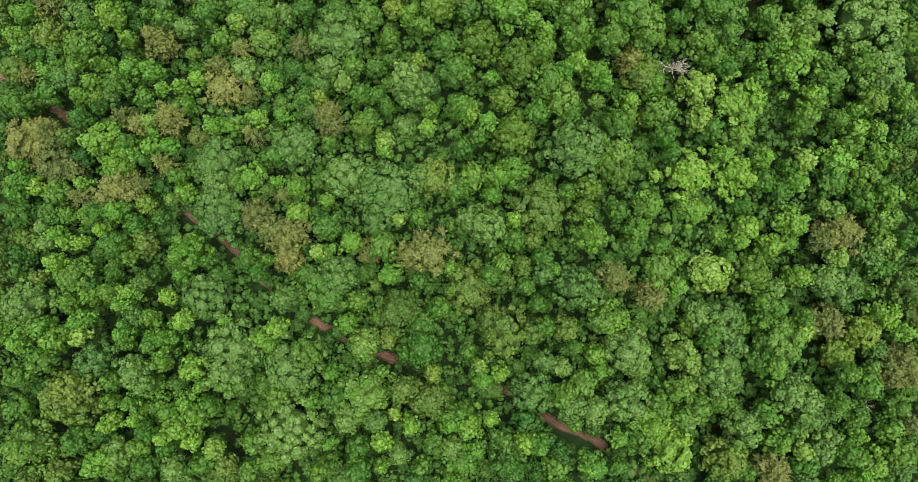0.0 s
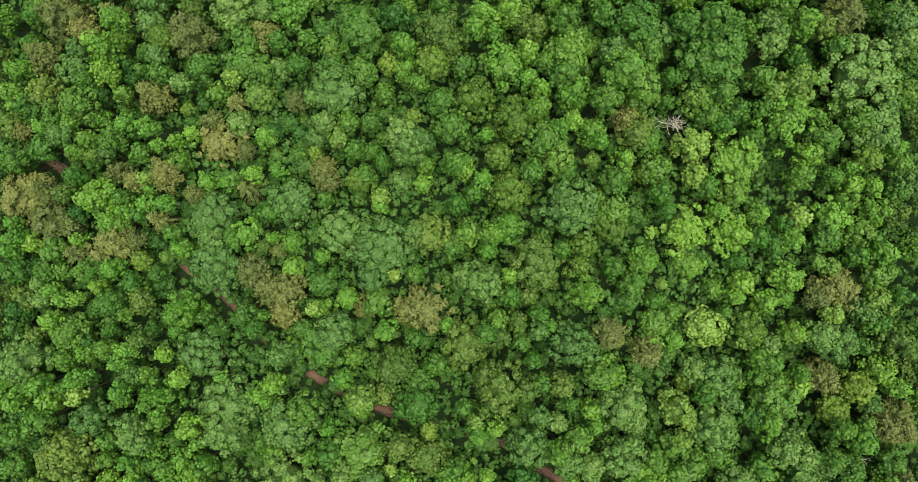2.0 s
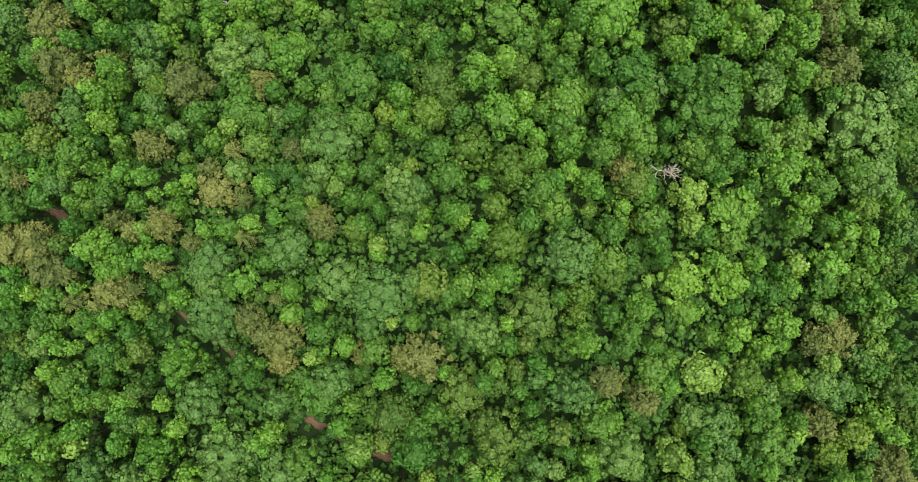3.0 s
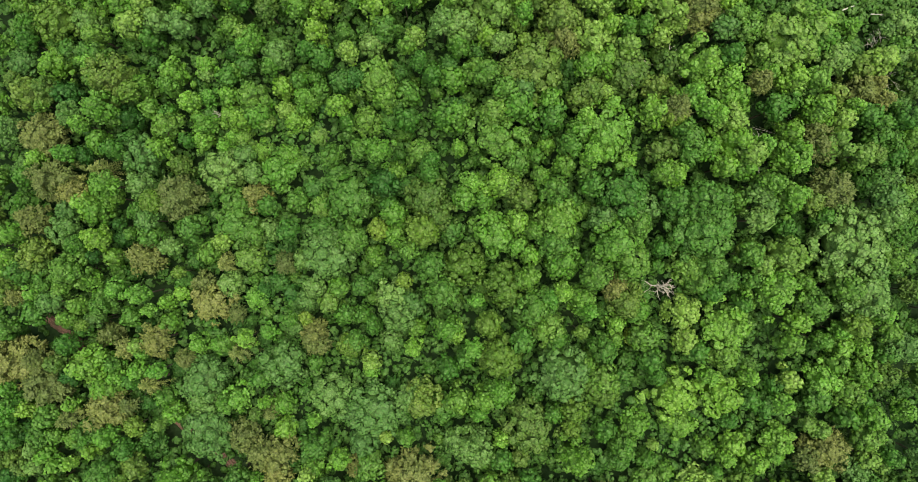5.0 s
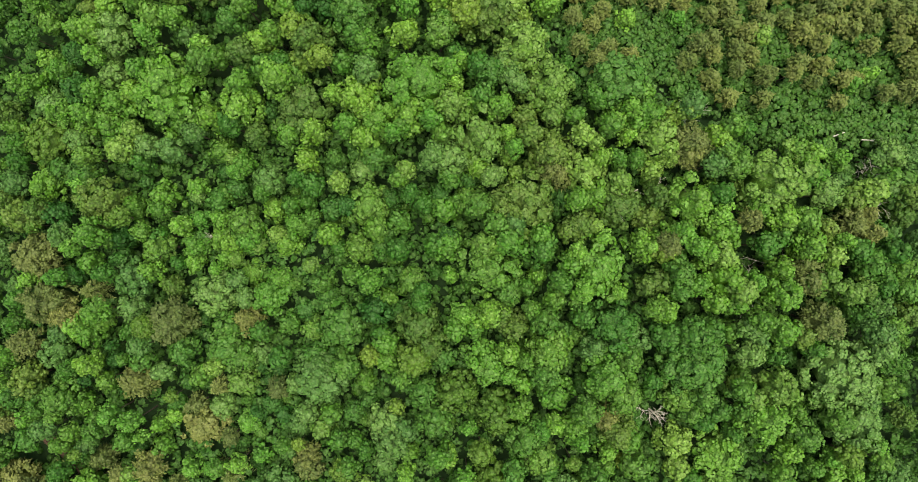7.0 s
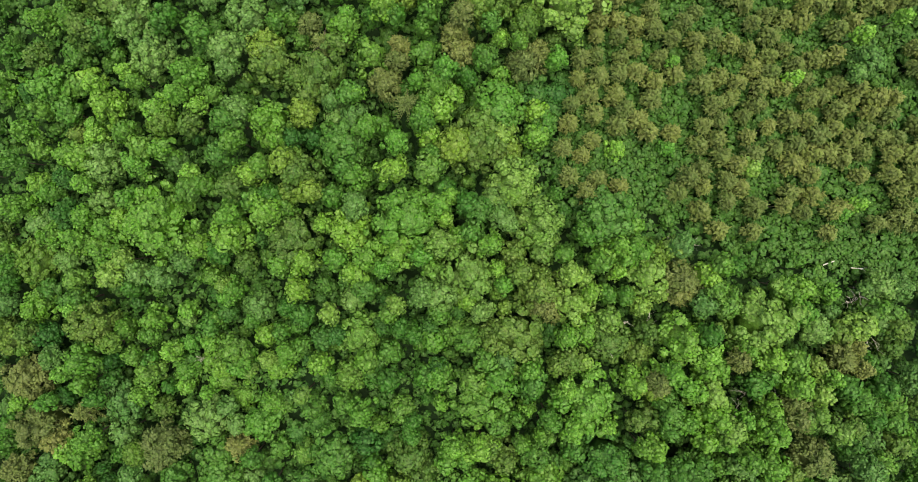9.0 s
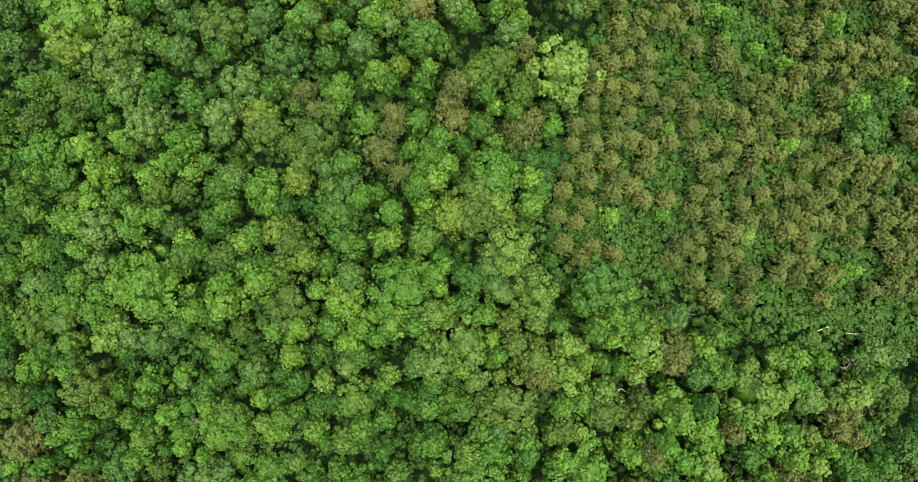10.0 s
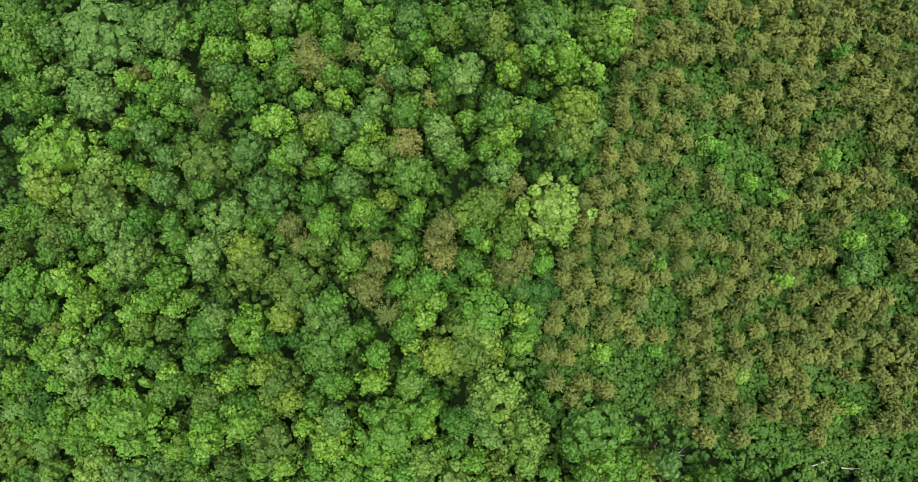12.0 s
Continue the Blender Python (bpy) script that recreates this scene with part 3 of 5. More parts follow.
grove(LINDEN, ((39.5, 53.4, 28.9, 5.4), (40.5, 43.7, 31.1, 6.2), (41.8, 39.1, 27.7, 12.3), (44.6, 43.9, 26.7, 6.5), (70.0, 45.9, 24.3, 5.6), (-69.1, 73.3, 6.7, 6.3), (-62.0, 75.5, 11.8, 5.0), (-62.0, 72.0, 12.2, 6.2), (-32.7, 62.7, 16.8, 6.0), (-10.6, 65.5, 18.7, 8.2), (-9.0, 73.7, 21.1, 5.8), (6.3, 66.2, 21.8, 5.8), (8.1, 65.1, 24.9, 5.6), (10.0, 86.2, 27.2, 5.3), (31.0, 84.2, 25.8, 11.1), (46.8, 72.2, 29.4, 5.4), (48.4, 70.4, 30.0, 5.4), (73.5, 68.5, 23.3, 7.5),))
grove(LINDEN, ((-38.9, 91.4, 18.0, 5.8), (-32.2, 96.6, 23.1, 5.5), (-30.7, 102.1, 24.1, 6.5), (-12.1, 97.4, 23.8, 9.4), (2.1, 92.8, 27.1, 5.4), (11.7, 111.2, 23.5, 5.5), (-58.9, 121.4, 17.8, 5.8), (-58.0, 114.6, 16.5, 5.8), (-52.8, 117.4, 19.0, 5.7), (2.2, 135.2, 24.0, 5.5), (3.5, 124.9, 26.0, 8.8), (6.7, 134.5, 21.4, 5.6), (21.1, 134.3, 26.8, 5.4), (23.6, 133.2, 28.1, 5.3), (-60.3, 149.5, 20.0, 5.7), (-59.4, 145.7, 20.5, 7.6), (-57.2, 151.5, 24.4, 5.5), (-23.2, 139.2, 21.7, 7.2),))
grove(LINDEN, ((-22.2, 151.6, 20.8, 5.6), (-16.1, 143.3, 21.9, 5.6), (-1.2, 145.8, 22.6, 7.9), (8.8, 141.1, 25.1, 5.4), (27.0, 149.1, 25.6, 5.4),))

# oak trees
grove(OAK, ((-47.7, -37.6, 21.2, 4.8), (-70.3, -33.4, 20.4, 4.9), (-60.2, -19.4, 22.9, 7.2), (-57.2, -35.1, 21.7, 5.8), (-52.7, -21.0, 25.2, 5.6), (-51.7, -23.3, 22.8, 3.8), (-39.3, -21.9, 20.7, 8.8), (-39.0, -18.6, 18.0, 10.2), (-28.5, -31.7, 20.9, 11.5), (-28.3, -21.8, 19.5, 10.7), (-19.1, -30.1, 18.8, 4.9), (-14.1, -30.3, 19.7, 3.9), (-10.2, -35.8, 19.4, 3.9), (-1.4, -35.4, 17.3, 5.0), (12.8, -26.0, 18.8, 7.8), (14.4, -20.4, 18.4, 4.3), (17.5, -21.7, 16.8, 4.0), (19.1, -28.0, 19.9, 5.9),))
grove(OAK, ((22.9, -28.5, 20.3, 5.8), (28.7, -27.2, 20.3, 8.1), (28.7, -18.0, 20.4, 8.7), (30.3, -21.1, 18.2, 5.9), (39.1, -30.4, 18.2, 4.9), (41.4, -12.8, 17.3, 6.0), (43.1, -21.1, 21.5, 7.7), (44.4, -23.2, 18.6, 7.8), (45.0, -13.9, 18.3, 8.2), (46.9, -17.6, 18.5, 4.9), (48.2, -31.7, 20.2, 7.3), (56.1, -26.0, 22.0, 7.6), (58.0, -29.6, 22.0, 4.8), (58.7, -27.0, 20.6, 4.8), (60.5, -35.7, 20.7, 4.8), (62.2, -34.2, 19.4, 5.9), (63.0, -28.2, 19.6, 4.5), (-72.7, -10.1, 21.0, 8.7),))
grove(OAK, ((-71.8, 2.8, 16.2, 3.2), (-70.9, 0.1, 16.9, 3.4), (-54.7, -12.2, 19.1, 3.9), (-43.8, -9.1, 17.8, 8.8), (-41.8, 10.6, 15.3, 7.1), (-41.1, 5.2, 17.2, 9.9), (-29.9, -9.4, 18.7, 4.9), (-20.4, -5.5, 19.8, 6.8), (-19.4, 11.1, 16.9, 8.9), (-14.2, 3.3, 17.9, 5.5), (-12.7, 8.6, 17.9, 10.8), (-6.2, 11.1, 18.9, 4.9), (1.7, 3.7, 18.8, 4.9), (4.6, 2.7, 20.4, 7.4), (14.3, -5.6, 19.4, 3.9), (19.4, -7.7, 21.3, 8.0), (22.3, -8.6, 18.8, 5.9), (53.9, -8.3, 18.1, 3.9),))
grove(OAK, ((61.4, -6.7, 21.3, 5.8), (64.8, -7.9, 20.1, 7.3), (-67.5, 28.3, 17.8, 4.6), (-60.6, 25.2, 15.4, 3.6), (-47.5, 37.4, 15.1, 4.0), (-41.9, 14.3, 16.1, 9.0), (-37.8, 30.8, 12.8, 5.1), (-28.2, 16.7, 16.7, 7.9), (-25.6, 23.7, 14.9, 5.1), (-24.5, 34.8, 15.0, 4.0), (-23.6, 27.8, 14.6, 5.1), (-22.1, 30.2, 17.2, 4.0), (-20.1, 36.0, 17.5, 10.2), (-9.5, 20.4, 13.1, 4.5), (-8.4, 27.7, 17.0, 7.5), (-7.6, 25.3, 19.7, 6.9), (-5.2, 27.1, 17.9, 4.9), (19.7, 15.2, 23.1, 9.8),))
grove(OAK, ((66.6, 36.8, 26.3, 12.8), (69.6, 27.7, 23.4, 9.4), (71.7, 32.6, 22.3, 5.7), (-67.7, 40.6, 11.9, 7.3), (-66.5, 44.4, 12.7, 4.1), (-53.5, 48.3, 13.4, 6.1), (-53.2, 53.9, 13.5, 8.1), (-51.2, 42.1, 16.3, 4.0), (-41.3, 50.9, 11.1, 5.2), (-38.4, 50.7, 15.2, 8.0), (-34.1, 53.2, 15.5, 4.0), (-32.8, 50.1, 15.2, 4.0), (-30.4, 40.2, 13.2, 4.7), (13.5, 62.1, 26.0, 4.6), (26.7, 41.0, 23.1, 5.7), (32.1, 43.0, 24.8, 7.5), (50.4, 40.4, 28.1, 4.6), (50.6, 44.9, 27.8, 4.6),))
grove(OAK, ((52.3, 42.7, 25.7, 4.6), (70.7, 43.6, 27.9, 5.5), (71.3, 40.9, 28.4, 4.5), (76.8, 59.5, 20.5, 3.9), (-76.2, 71.5, 9.1, 5.3), (-70.1, 86.1, 6.8, 6.3), (-64.7, 79.1, 8.5, 5.2), (-49.0, 77.0, 15.9, 4.9), (-45.4, 76.2, 15.6, 5.9), (-41.8, 68.1, 10.9, 3.1), (-40.6, 78.6, 17.2, 4.2), (-28.1, 70.6, 16.1, 6.0), (-11.3, 71.6, 18.0, 4.9), (-9.9, 87.3, 25.6, 4.5), (0.8, 73.0, 26.1, 4.6), (3.5, 72.5, 25.7, 6.5), (10.0, 69.7, 24.8, 3.7), (13.6, 85.1, 26.4, 4.5),))
grove(OAK, ((14.4, 84.0, 27.2, 3.6), (41.5, 79.9, 29.8, 4.3), (44.9, 70.5, 29.4, 4.5), (62.9, 65.7, 27.6, 5.5), (68.0, 67.8, 20.9, 3.9), (74.2, 71.5, 21.9, 3.8), (75.4, 66.6, 23.3, 4.7), (75.8, 72.3, 22.9, 5.7), (76.7, 64.7, 22.5, 3.8), (-55.7, 89.9, 13.4, 6.0), (-53.9, 96.1, 18.2, 7.4), (-41.5, 96.0, 15.8, 4.9), (-31.0, 111.2, 20.7, 4.7), (-28.8, 103.6, 24.1, 4.6), (-28.8, 91.7, 17.9, 4.8), (-13.5, 104.8, 22.3, 3.7), (-13.2, 102.1, 19.7, 4.7), (-10.0, 101.9, 22.4, 5.6),))
grove(OAK, ((12.9, 88.0, 23.9, 5.5), (72.4, 107.2, 22.7, 3.7), (74.7, 109.0, 23.2, 5.3), (-59.0, 126.2, 18.1, 4.8), (-48.0, 118.2, 19.9, 4.7), (-47.2, 120.9, 20.1, 7.7), (-44.8, 115.3, 18.2, 7.3), (-44.2, 112.8, 20.4, 7.3), (-39.4, 133.4, 21.2, 5.2), (-37.1, 124.5, 22.0, 5.6), (-36.1, 129.6, 21.5, 4.7), (-34.9, 122.7, 17.8, 4.2), (-31.4, 114.1, 22.4, 6.5), (-29.7, 114.9, 20.1, 4.7), (-29.0, 135.6, 19.5, 2.8), (-27.3, 119.4, 21.2, 7.3), (-24.6, 128.5, 19.8, 4.7), (-23.1, 130.1, 21.9, 5.6),))
grove(OAK, ((-19.7, 123.3, 23.1, 7.9), (-15.1, 129.2, 24.3, 4.0), (-10.0, 133.9, 22.1, 5.6), (-7.9, 132.8, 23.4, 4.6), (-7.2, 124.5, 23.8, 5.5), (-5.7, 132.3, 19.3, 4.8), (-4.3, 134.6, 22.7, 5.6), (-2.7, 128.2, 22.1, 4.6), (-2.5, 137.1, 21.1, 5.3), (7.6, 132.2, 24.6, 5.5), (8.5, 129.5, 24.9, 4.5), (16.1, 137.0, 21.4, 3.7), (16.9, 136.2, 23.9, 5.5), (17.0, 125.4, 25.5, 5.5), (26.9, 128.2, 28.4, 3.5), (31.8, 131.8, 26.4, 3.6), (-53.8, 142.5, 21.0, 3.7), (-52.8, 148.2, 24.3, 4.6),))
grove(OAK, ((-48.5, 139.4, 21.7, 8.6), (-46.8, 148.3, 22.3, 14.2), (-45.9, 138.2, 24.0, 6.4), (-41.1, 151.8, 19.9, 5.7), (-36.6, 149.0, 23.5, 6.4), (-35.8, 152.0, 20.2, 5.7), (-34.5, 147.0, 21.6, 4.1), (-31.4, 138.8, 23.4, 3.7), (-27.1, 142.9, 20.7, 4.7), (-16.4, 151.6, 23.3, 4.6), (1.5, 140.7, 23.6, 4.6), (3.6, 149.3, 25.1, 5.4), (11.4, 139.7, 27.6, 5.3), (12.5, 141.8, 25.1, 5.6), (24.1, 146.8, 27.0, 8.2),))

# maple trees
grove(MAPLE, ((-43.5, -37.7, 19.4, 4.9), (-34.9, -37.9, 21.9, 3.8), (-23.8, -38.6, 19.7, 3.9), (-17.0, -38.5, 20.3, 4.9), (-6.4, -38.5, 16.8, 3.4), (9.1, -38.1, 21.7, 3.8), (16.3, -38.1, 18.7, 4.9), (27.5, -38.7, 16.4, 3.0), (48.4, -38.9, 19.4, 3.9), (57.7, -37.7, 20.5, 4.8), (-74.1, -27.5, 20.5, 4.8), (-72.5, -22.2, 23.1, 4.7), (-67.5, -19.0, 25.4, 4.7), (-65.9, -14.6, 19.1, 3.9), (-58.5, -26.6, 20.4, 3.9), (-57.3, -22.9, 21.9, 3.8), (-52.7, -33.7, 22.7, 3.8), (-52.7, -12.8, 17.8, 3.4),))
grove(MAPLE, ((-52.6, -37.2, 21.0, 4.8), (-51.4, -30.7, 23.6, 3.8), (-49.6, -19.8, 20.8, 3.9), (-49.1, -34.5, 19.8, 3.9), (-42.1, -27.6, 20.6, 4.8), (-34.5, -33.7, 19.9, 4.9), (-30.7, -26.0, 19.5, 4.9), (-17.3, -35.3, 17.6, 5.0), (-6.2, -17.9, 20.3, 7.7), (0.1, -29.3, 18.3, 4.9), (1.6, -18.3, 19.1, 2.9), (14.8, -14.4, 18.9, 3.9), (17.2, -25.5, 22.5, 4.8), (19.6, -17.8, 19.3, 2.9), (19.9, -31.1, 17.1, 3.6), (21.0, -24.1, 20.1, 4.9), (37.5, -25.8, 16.9, 5.0), (37.8, -30.2, 19.2, 4.9),))
grove(MAPLE, ((42.2, -16.3, 20.8, 4.8), (45.3, -27.7, 17.4, 5.0), (49.0, -15.0, 15.3, 4.0), (52.1, -29.0, 20.2, 4.9), (52.2, -13.7, 17.7, 5.0), (55.7, -32.4, 18.6, 4.9), (58.0, -13.0, 19.9, 3.9), (62.4, -26.6, 22.6, 3.8), (64.5, -35.3, 22.3, 4.8), (64.6, -21.9, 22.1, 3.8), (72.8, -32.2, 19.5, 4.9), (-75.7, 5.1, 17.5, 5.0), (-68.6, 8.7, 17.8, 4.6), (-68.2, 5.1, 15.6, 4.0), (-66.4, -10.3, 18.2, 4.3), (-63.9, 5.0, 17.1, 3.6), (-59.2, -5.0, 16.5, 3.0), (-58.9, -8.3, 19.6, 3.9),))
grove(MAPLE, ((-56.7, -2.5, 16.5, 3.0), (-54.9, 3.0, 18.6, 4.3), (-48.5, 11.5, 15.8, 4.0), (-37.9, 10.4, 17.6, 4.0), (-33.8, -4.9, 20.1, 3.9), (-17.4, -10.1, 16.2, 4.4), (-6.7, 4.3, 17.9, 3.6), (-6.7, -6.5, 18.6, 2.9), (-3.3, -11.5, 18.4, 4.9), (2.2, 11.0, 20.2, 4.9), (5.4, -5.5, 22.0, 3.8), (7.5, -3.6, 18.9, 3.9), (9.5, 0.3, 18.7, 4.9), (11.5, -7.6, 18.1, 3.9), (13.4, -10.6, 18.4, 3.9), (14.3, -2.7, 19.7, 3.9), (18.3, 8.1, 19.1, 3.9), (27.2, 5.1, 18.7, 4.9),))
grove(MAPLE, ((30.5, 2.2, 17.4, 5.0), (35.0, -0.8, 15.3, 4.0), (37.9, -2.8, 15.7, 4.0), (38.7, 6.2, 16.7, 5.0), (44.8, 1.2, 16.1, 4.0), (46.4, -2.8, 16.8, 3.0), (48.5, 6.1, 16.8, 4.0), (51.7, -10.2, 19.0, 4.9), (51.9, 10.0, 18.7, 4.9), (53.2, -11.6, 20.1, 4.9), (55.9, 12.4, 18.3, 3.9), (68.3, 6.9, 19.3, 4.9), (69.9, -8.8, 17.5, 3.0), (70.1, -5.3, 19.0, 2.5), (71.0, 9.0, 17.9, 4.9), (72.8, -4.9, 17.7, 3.0), (75.3, 0.0, 19.5, 3.9), (-71.1, 26.0, 16.7, 4.8),))
grove(MAPLE, ((-66.1, 30.5, 16.6, 3.6), (-65.1, 25.5, 16.7, 4.2), (-64.4, 21.0, 18.5, 3.9), (-63.1, 27.6, 16.9, 3.4), (-62.1, 23.7, 16.5, 3.0), (-60.4, 29.4, 12.5, 3.3), (-58.1, 36.0, 13.8, 3.5), (-57.0, 17.4, 17.0, 3.8), (-54.6, 25.5, 15.5, 4.4), (-53.9, 14.4, 17.1, 3.0), (-48.2, 24.2, 13.7, 4.5), (-46.3, 31.1, 11.6, 3.7), (-41.4, 36.3, 13.2, 4.5), (-37.9, 20.5, 15.7, 3.0), (-31.3, 14.7, 18.4, 3.5), (-26.5, 24.7, 17.2, 3.0), (-22.4, 17.0, 15.7, 3.4), (-18.1, 30.1, 17.5, 4.4),))
grove(MAPLE, ((-17.0, 25.3, 16.9, 4.4), (-15.0, 21.0, 18.7, 3.9), (-14.2, 25.3, 16.6, 3.4), (-12.2, 35.4, 16.3, 4.4), (-12.2, 23.3, 16.6, 3.6), (-5.5, 36.3, 20.1, 3.9), (-4.8, 22.9, 15.9, 4.0), (0.7, 16.1, 18.6, 4.9), (3.7, 17.9, 19.2, 3.9), (13.1, 21.1, 23.3, 4.7), (14.0, 31.4, 23.8, 4.7), (18.9, 21.3, 22.1, 4.8), (24.1, 16.8, 20.2, 4.9), (28.5, 20.7, 19.7, 3.9), (34.2, 17.4, 22.2, 4.8), (35.3, 14.6, 21.5, 3.8), (35.5, 36.3, 24.3, 3.4), (36.1, 33.1, 18.7, 3.5),))
grove(MAPLE, ((42.3, 18.5, 20.9, 4.8), (44.5, 28.7, 22.9, 4.8), (48.6, 34.9, 29.2, 4.5), (49.2, 26.7, 22.8, 3.8), (50.2, 30.9, 25.1, 3.7), (56.6, 20.0, 23.6, 4.7), (60.2, 29.8, 21.9, 3.8), (63.0, 20.2, 21.8, 3.8), (66.1, 15.7, 19.7, 4.9), (73.3, 21.7, 23.8, 3.8), (74.6, 17.5, 20.0, 3.9), (-74.0, 50.2, 12.7, 4.1), (-58.7, 46.3, 12.8, 4.1), (-57.6, 54.6, 14.6, 4.0), (-55.0, 43.9, 10.9, 4.2), (-54.2, 39.9, 14.9, 2.4), (-51.5, 62.1, 13.2, 4.1), (-51.3, 39.5, 14.9, 4.5),))
grove(MAPLE, ((-48.6, 61.0, 11.6, 4.6), (-45.3, 56.3, 12.1, 3.1), (-30.1, 44.2, 16.5, 4.0), (-26.4, 40.0, 18.0, 4.3), (-25.7, 45.2, 13.8, 4.1), (-16.3, 58.4, 16.5, 4.0), (-13.8, 53.9, 17.4, 4.0), (-9.2, 61.7, 22.0, 4.8), (-8.9, 44.0, 18.6, 3.5), (-8.8, 58.7, 16.9, 5.0), (-7.9, 49.8, 17.1, 4.0), (-5.5, 58.3, 21.0, 4.8), (-2.2, 49.1, 22.2, 3.8), (-1.7, 51.0, 21.4, 3.8), (0.3, 58.6, 20.7, 4.8), (9.7, 54.7, 24.2, 9.7), (10.7, 62.2, 27.0, 4.6), (15.2, 39.3, 22.5, 3.8),))
grove(MAPLE, ((15.6, 51.6, 21.5, 3.8), (16.1, 48.1, 25.0, 3.7), (18.0, 57.4, 26.5, 6.4), (19.4, 41.2, 23.8, 7.9), (19.8, 50.0, 26.0, 4.6), (20.4, 52.5, 28.7, 4.5), (24.6, 46.9, 24.4, 4.7), (29.8, 45.1, 26.4, 9.2), (34.7, 48.1, 28.8, 3.6), (39.2, 55.2, 26.4, 4.6), (39.3, 50.7, 28.7, 3.6), (47.9, 43.7, 24.9, 4.7), (51.2, 46.2, 30.8, 4.4), (52.4, 57.7, 30.4, 4.5), (55.1, 59.5, 28.3, 4.5), (56.1, 39.5, 23.0, 3.8), (57.7, 61.6, 32.6, 4.4), (61.5, 40.7, 25.7, 3.7),))
grove(MAPLE, ((67.2, 49.8, 23.9, 3.8), (67.7, 56.5, 28.5, 4.5), (69.7, 55.5, 28.0, 3.6), (70.1, 53.6, 25.8, 4.6), (73.8, 50.6, 24.1, 4.7), (73.9, 44.3, 26.8, 3.7), (74.0, 56.3, 27.1, 4.6), (76.4, 53.4, 24.5, 4.7), (78.1, 49.5, 23.2, 4.7), (-76.5, 81.7, 7.8, 4.3), (-75.3, 75.2, 9.3, 4.2), (-72.2, 63.5, 10.5, 3.1), (-71.9, 76.0, 4.9, 4.3), (-56.9, 81.9, 13.2, 4.0), (-53.9, 80.8, 11.2, 4.2), (-51.2, 74.3, 13.1, 4.5), (-47.8, 65.6, 14.5, 4.1), (-37.3, 67.4, 14.1, 4.7),))
grove(MAPLE, ((-37.0, 76.0, 14.2, 5.0), (-36.1, 68.4, 12.5, 3.1), (-34.5, 80.1, 17.9, 4.8), (-29.1, 68.6, 16.1, 4.0), (-24.4, 66.1, 15.2, 4.0), (-22.6, 70.8, 18.5, 3.9), (-22.3, 87.1, 19.7, 4.7), (-22.1, 66.6, 13.7, 4.1), (-20.7, 63.5, 16.4, 4.0), (-20.1, 69.3, 18.9, 4.9), (-5.5, 62.6, 19.9, 4.9), (-5.0, 69.6, 24.0, 3.8), (-3.2, 67.2, 23.8, 3.8), (-1.5, 65.9, 20.7, 4.8), (2.2, 76.9, 24.4, 4.7), (3.5, 69.8, 24.7, 4.7), (4.3, 65.8, 20.1, 3.9), (8.3, 87.4, 27.7, 4.4),))
grove(MAPLE, ((9.0, 82.4, 26.1, 4.5), (23.3, 78.8, 27.5, 3.5), (27.1, 82.0, 26.7, 4.5), (28.8, 77.5, 26.8, 4.5), (30.6, 72.1, 24.9, 3.7), (33.0, 71.9, 26.5, 3.7), (45.1, 65.9, 31.2, 4.4), (48.0, 76.3, 28.7, 4.5), (50.8, 76.2, 25.7, 3.7), (56.8, 73.0, 28.9, 3.6), (-66.4, 98.8, 13.7, 4.0), (-65.0, 105.9, 14.8, 4.9), (-60.2, 104.9, 16.5, 4.9), (-58.4, 109.7, 15.9, 4.9), (-48.8, 100.7, 19.6, 4.7), (-46.9, 109.6, 18.7, 3.8), (-46.4, 98.3, 19.9, 4.7), (-36.2, 91.7, 17.3, 4.8),))
grove(MAPLE, ((-33.5, 106.6, 20.5, 3.8), (-30.2, 88.9, 18.1, 3.8), (-29.9, 98.6, 24.2, 4.6), (-27.2, 88.7, 22.0, 4.7), (-25.6, 94.4, 22.1, 4.6), (-24.6, 89.5, 21.4, 4.7), (-14.2, 89.2, 21.7, 4.7), (-11.7, 93.5, 24.4, 4.6), (-10.4, 105.5, 24.8, 4.5), (-6.8, 111.9, 22.5, 6.2), (-5.5, 100.2, 21.3, 4.7), (1.4, 100.7, 25.6, 4.5), (2.0, 112.2, 22.6, 6.2), (2.9, 95.6, 23.0, 4.6), (3.7, 106.5, 22.6, 6.6), (4.6, 89.9, 22.9, 4.6), (8.8, 108.4, 21.9, 4.7), (20.9, 100.2, 20.6, 5.8),))
grove(MAPLE, ((-44.0, 132.6, 21.2, 4.1), (-42.9, 127.6, 18.6, 3.8), (-42.0, 118.6, 20.4, 3.8), (-41.4, 126.5, 20.1, 4.7), (-40.7, 119.9, 20.3, 4.7), (-37.6, 134.4, 19.4, 3.8), (-37.3, 118.9, 18.1, 4.8), (-35.0, 116.1, 23.3, 4.6), (-30.3, 124.2, 22.7, 3.7), (-22.8, 118.1, 20.5, 3.8), (-20.6, 119.4, 18.2, 4.8), (-13.1, 122.9, 21.6, 4.7), (-10.3, 131.3, 20.3, 4.7), (-7.6, 123.3, 20.9, 4.7), (-6.9, 118.6, 20.7, 3.8), (-3.1, 118.9, 20.5, 4.7), (1.5, 116.5, 21.0, 3.7), (2.6, 118.8, 23.0, 4.6),))
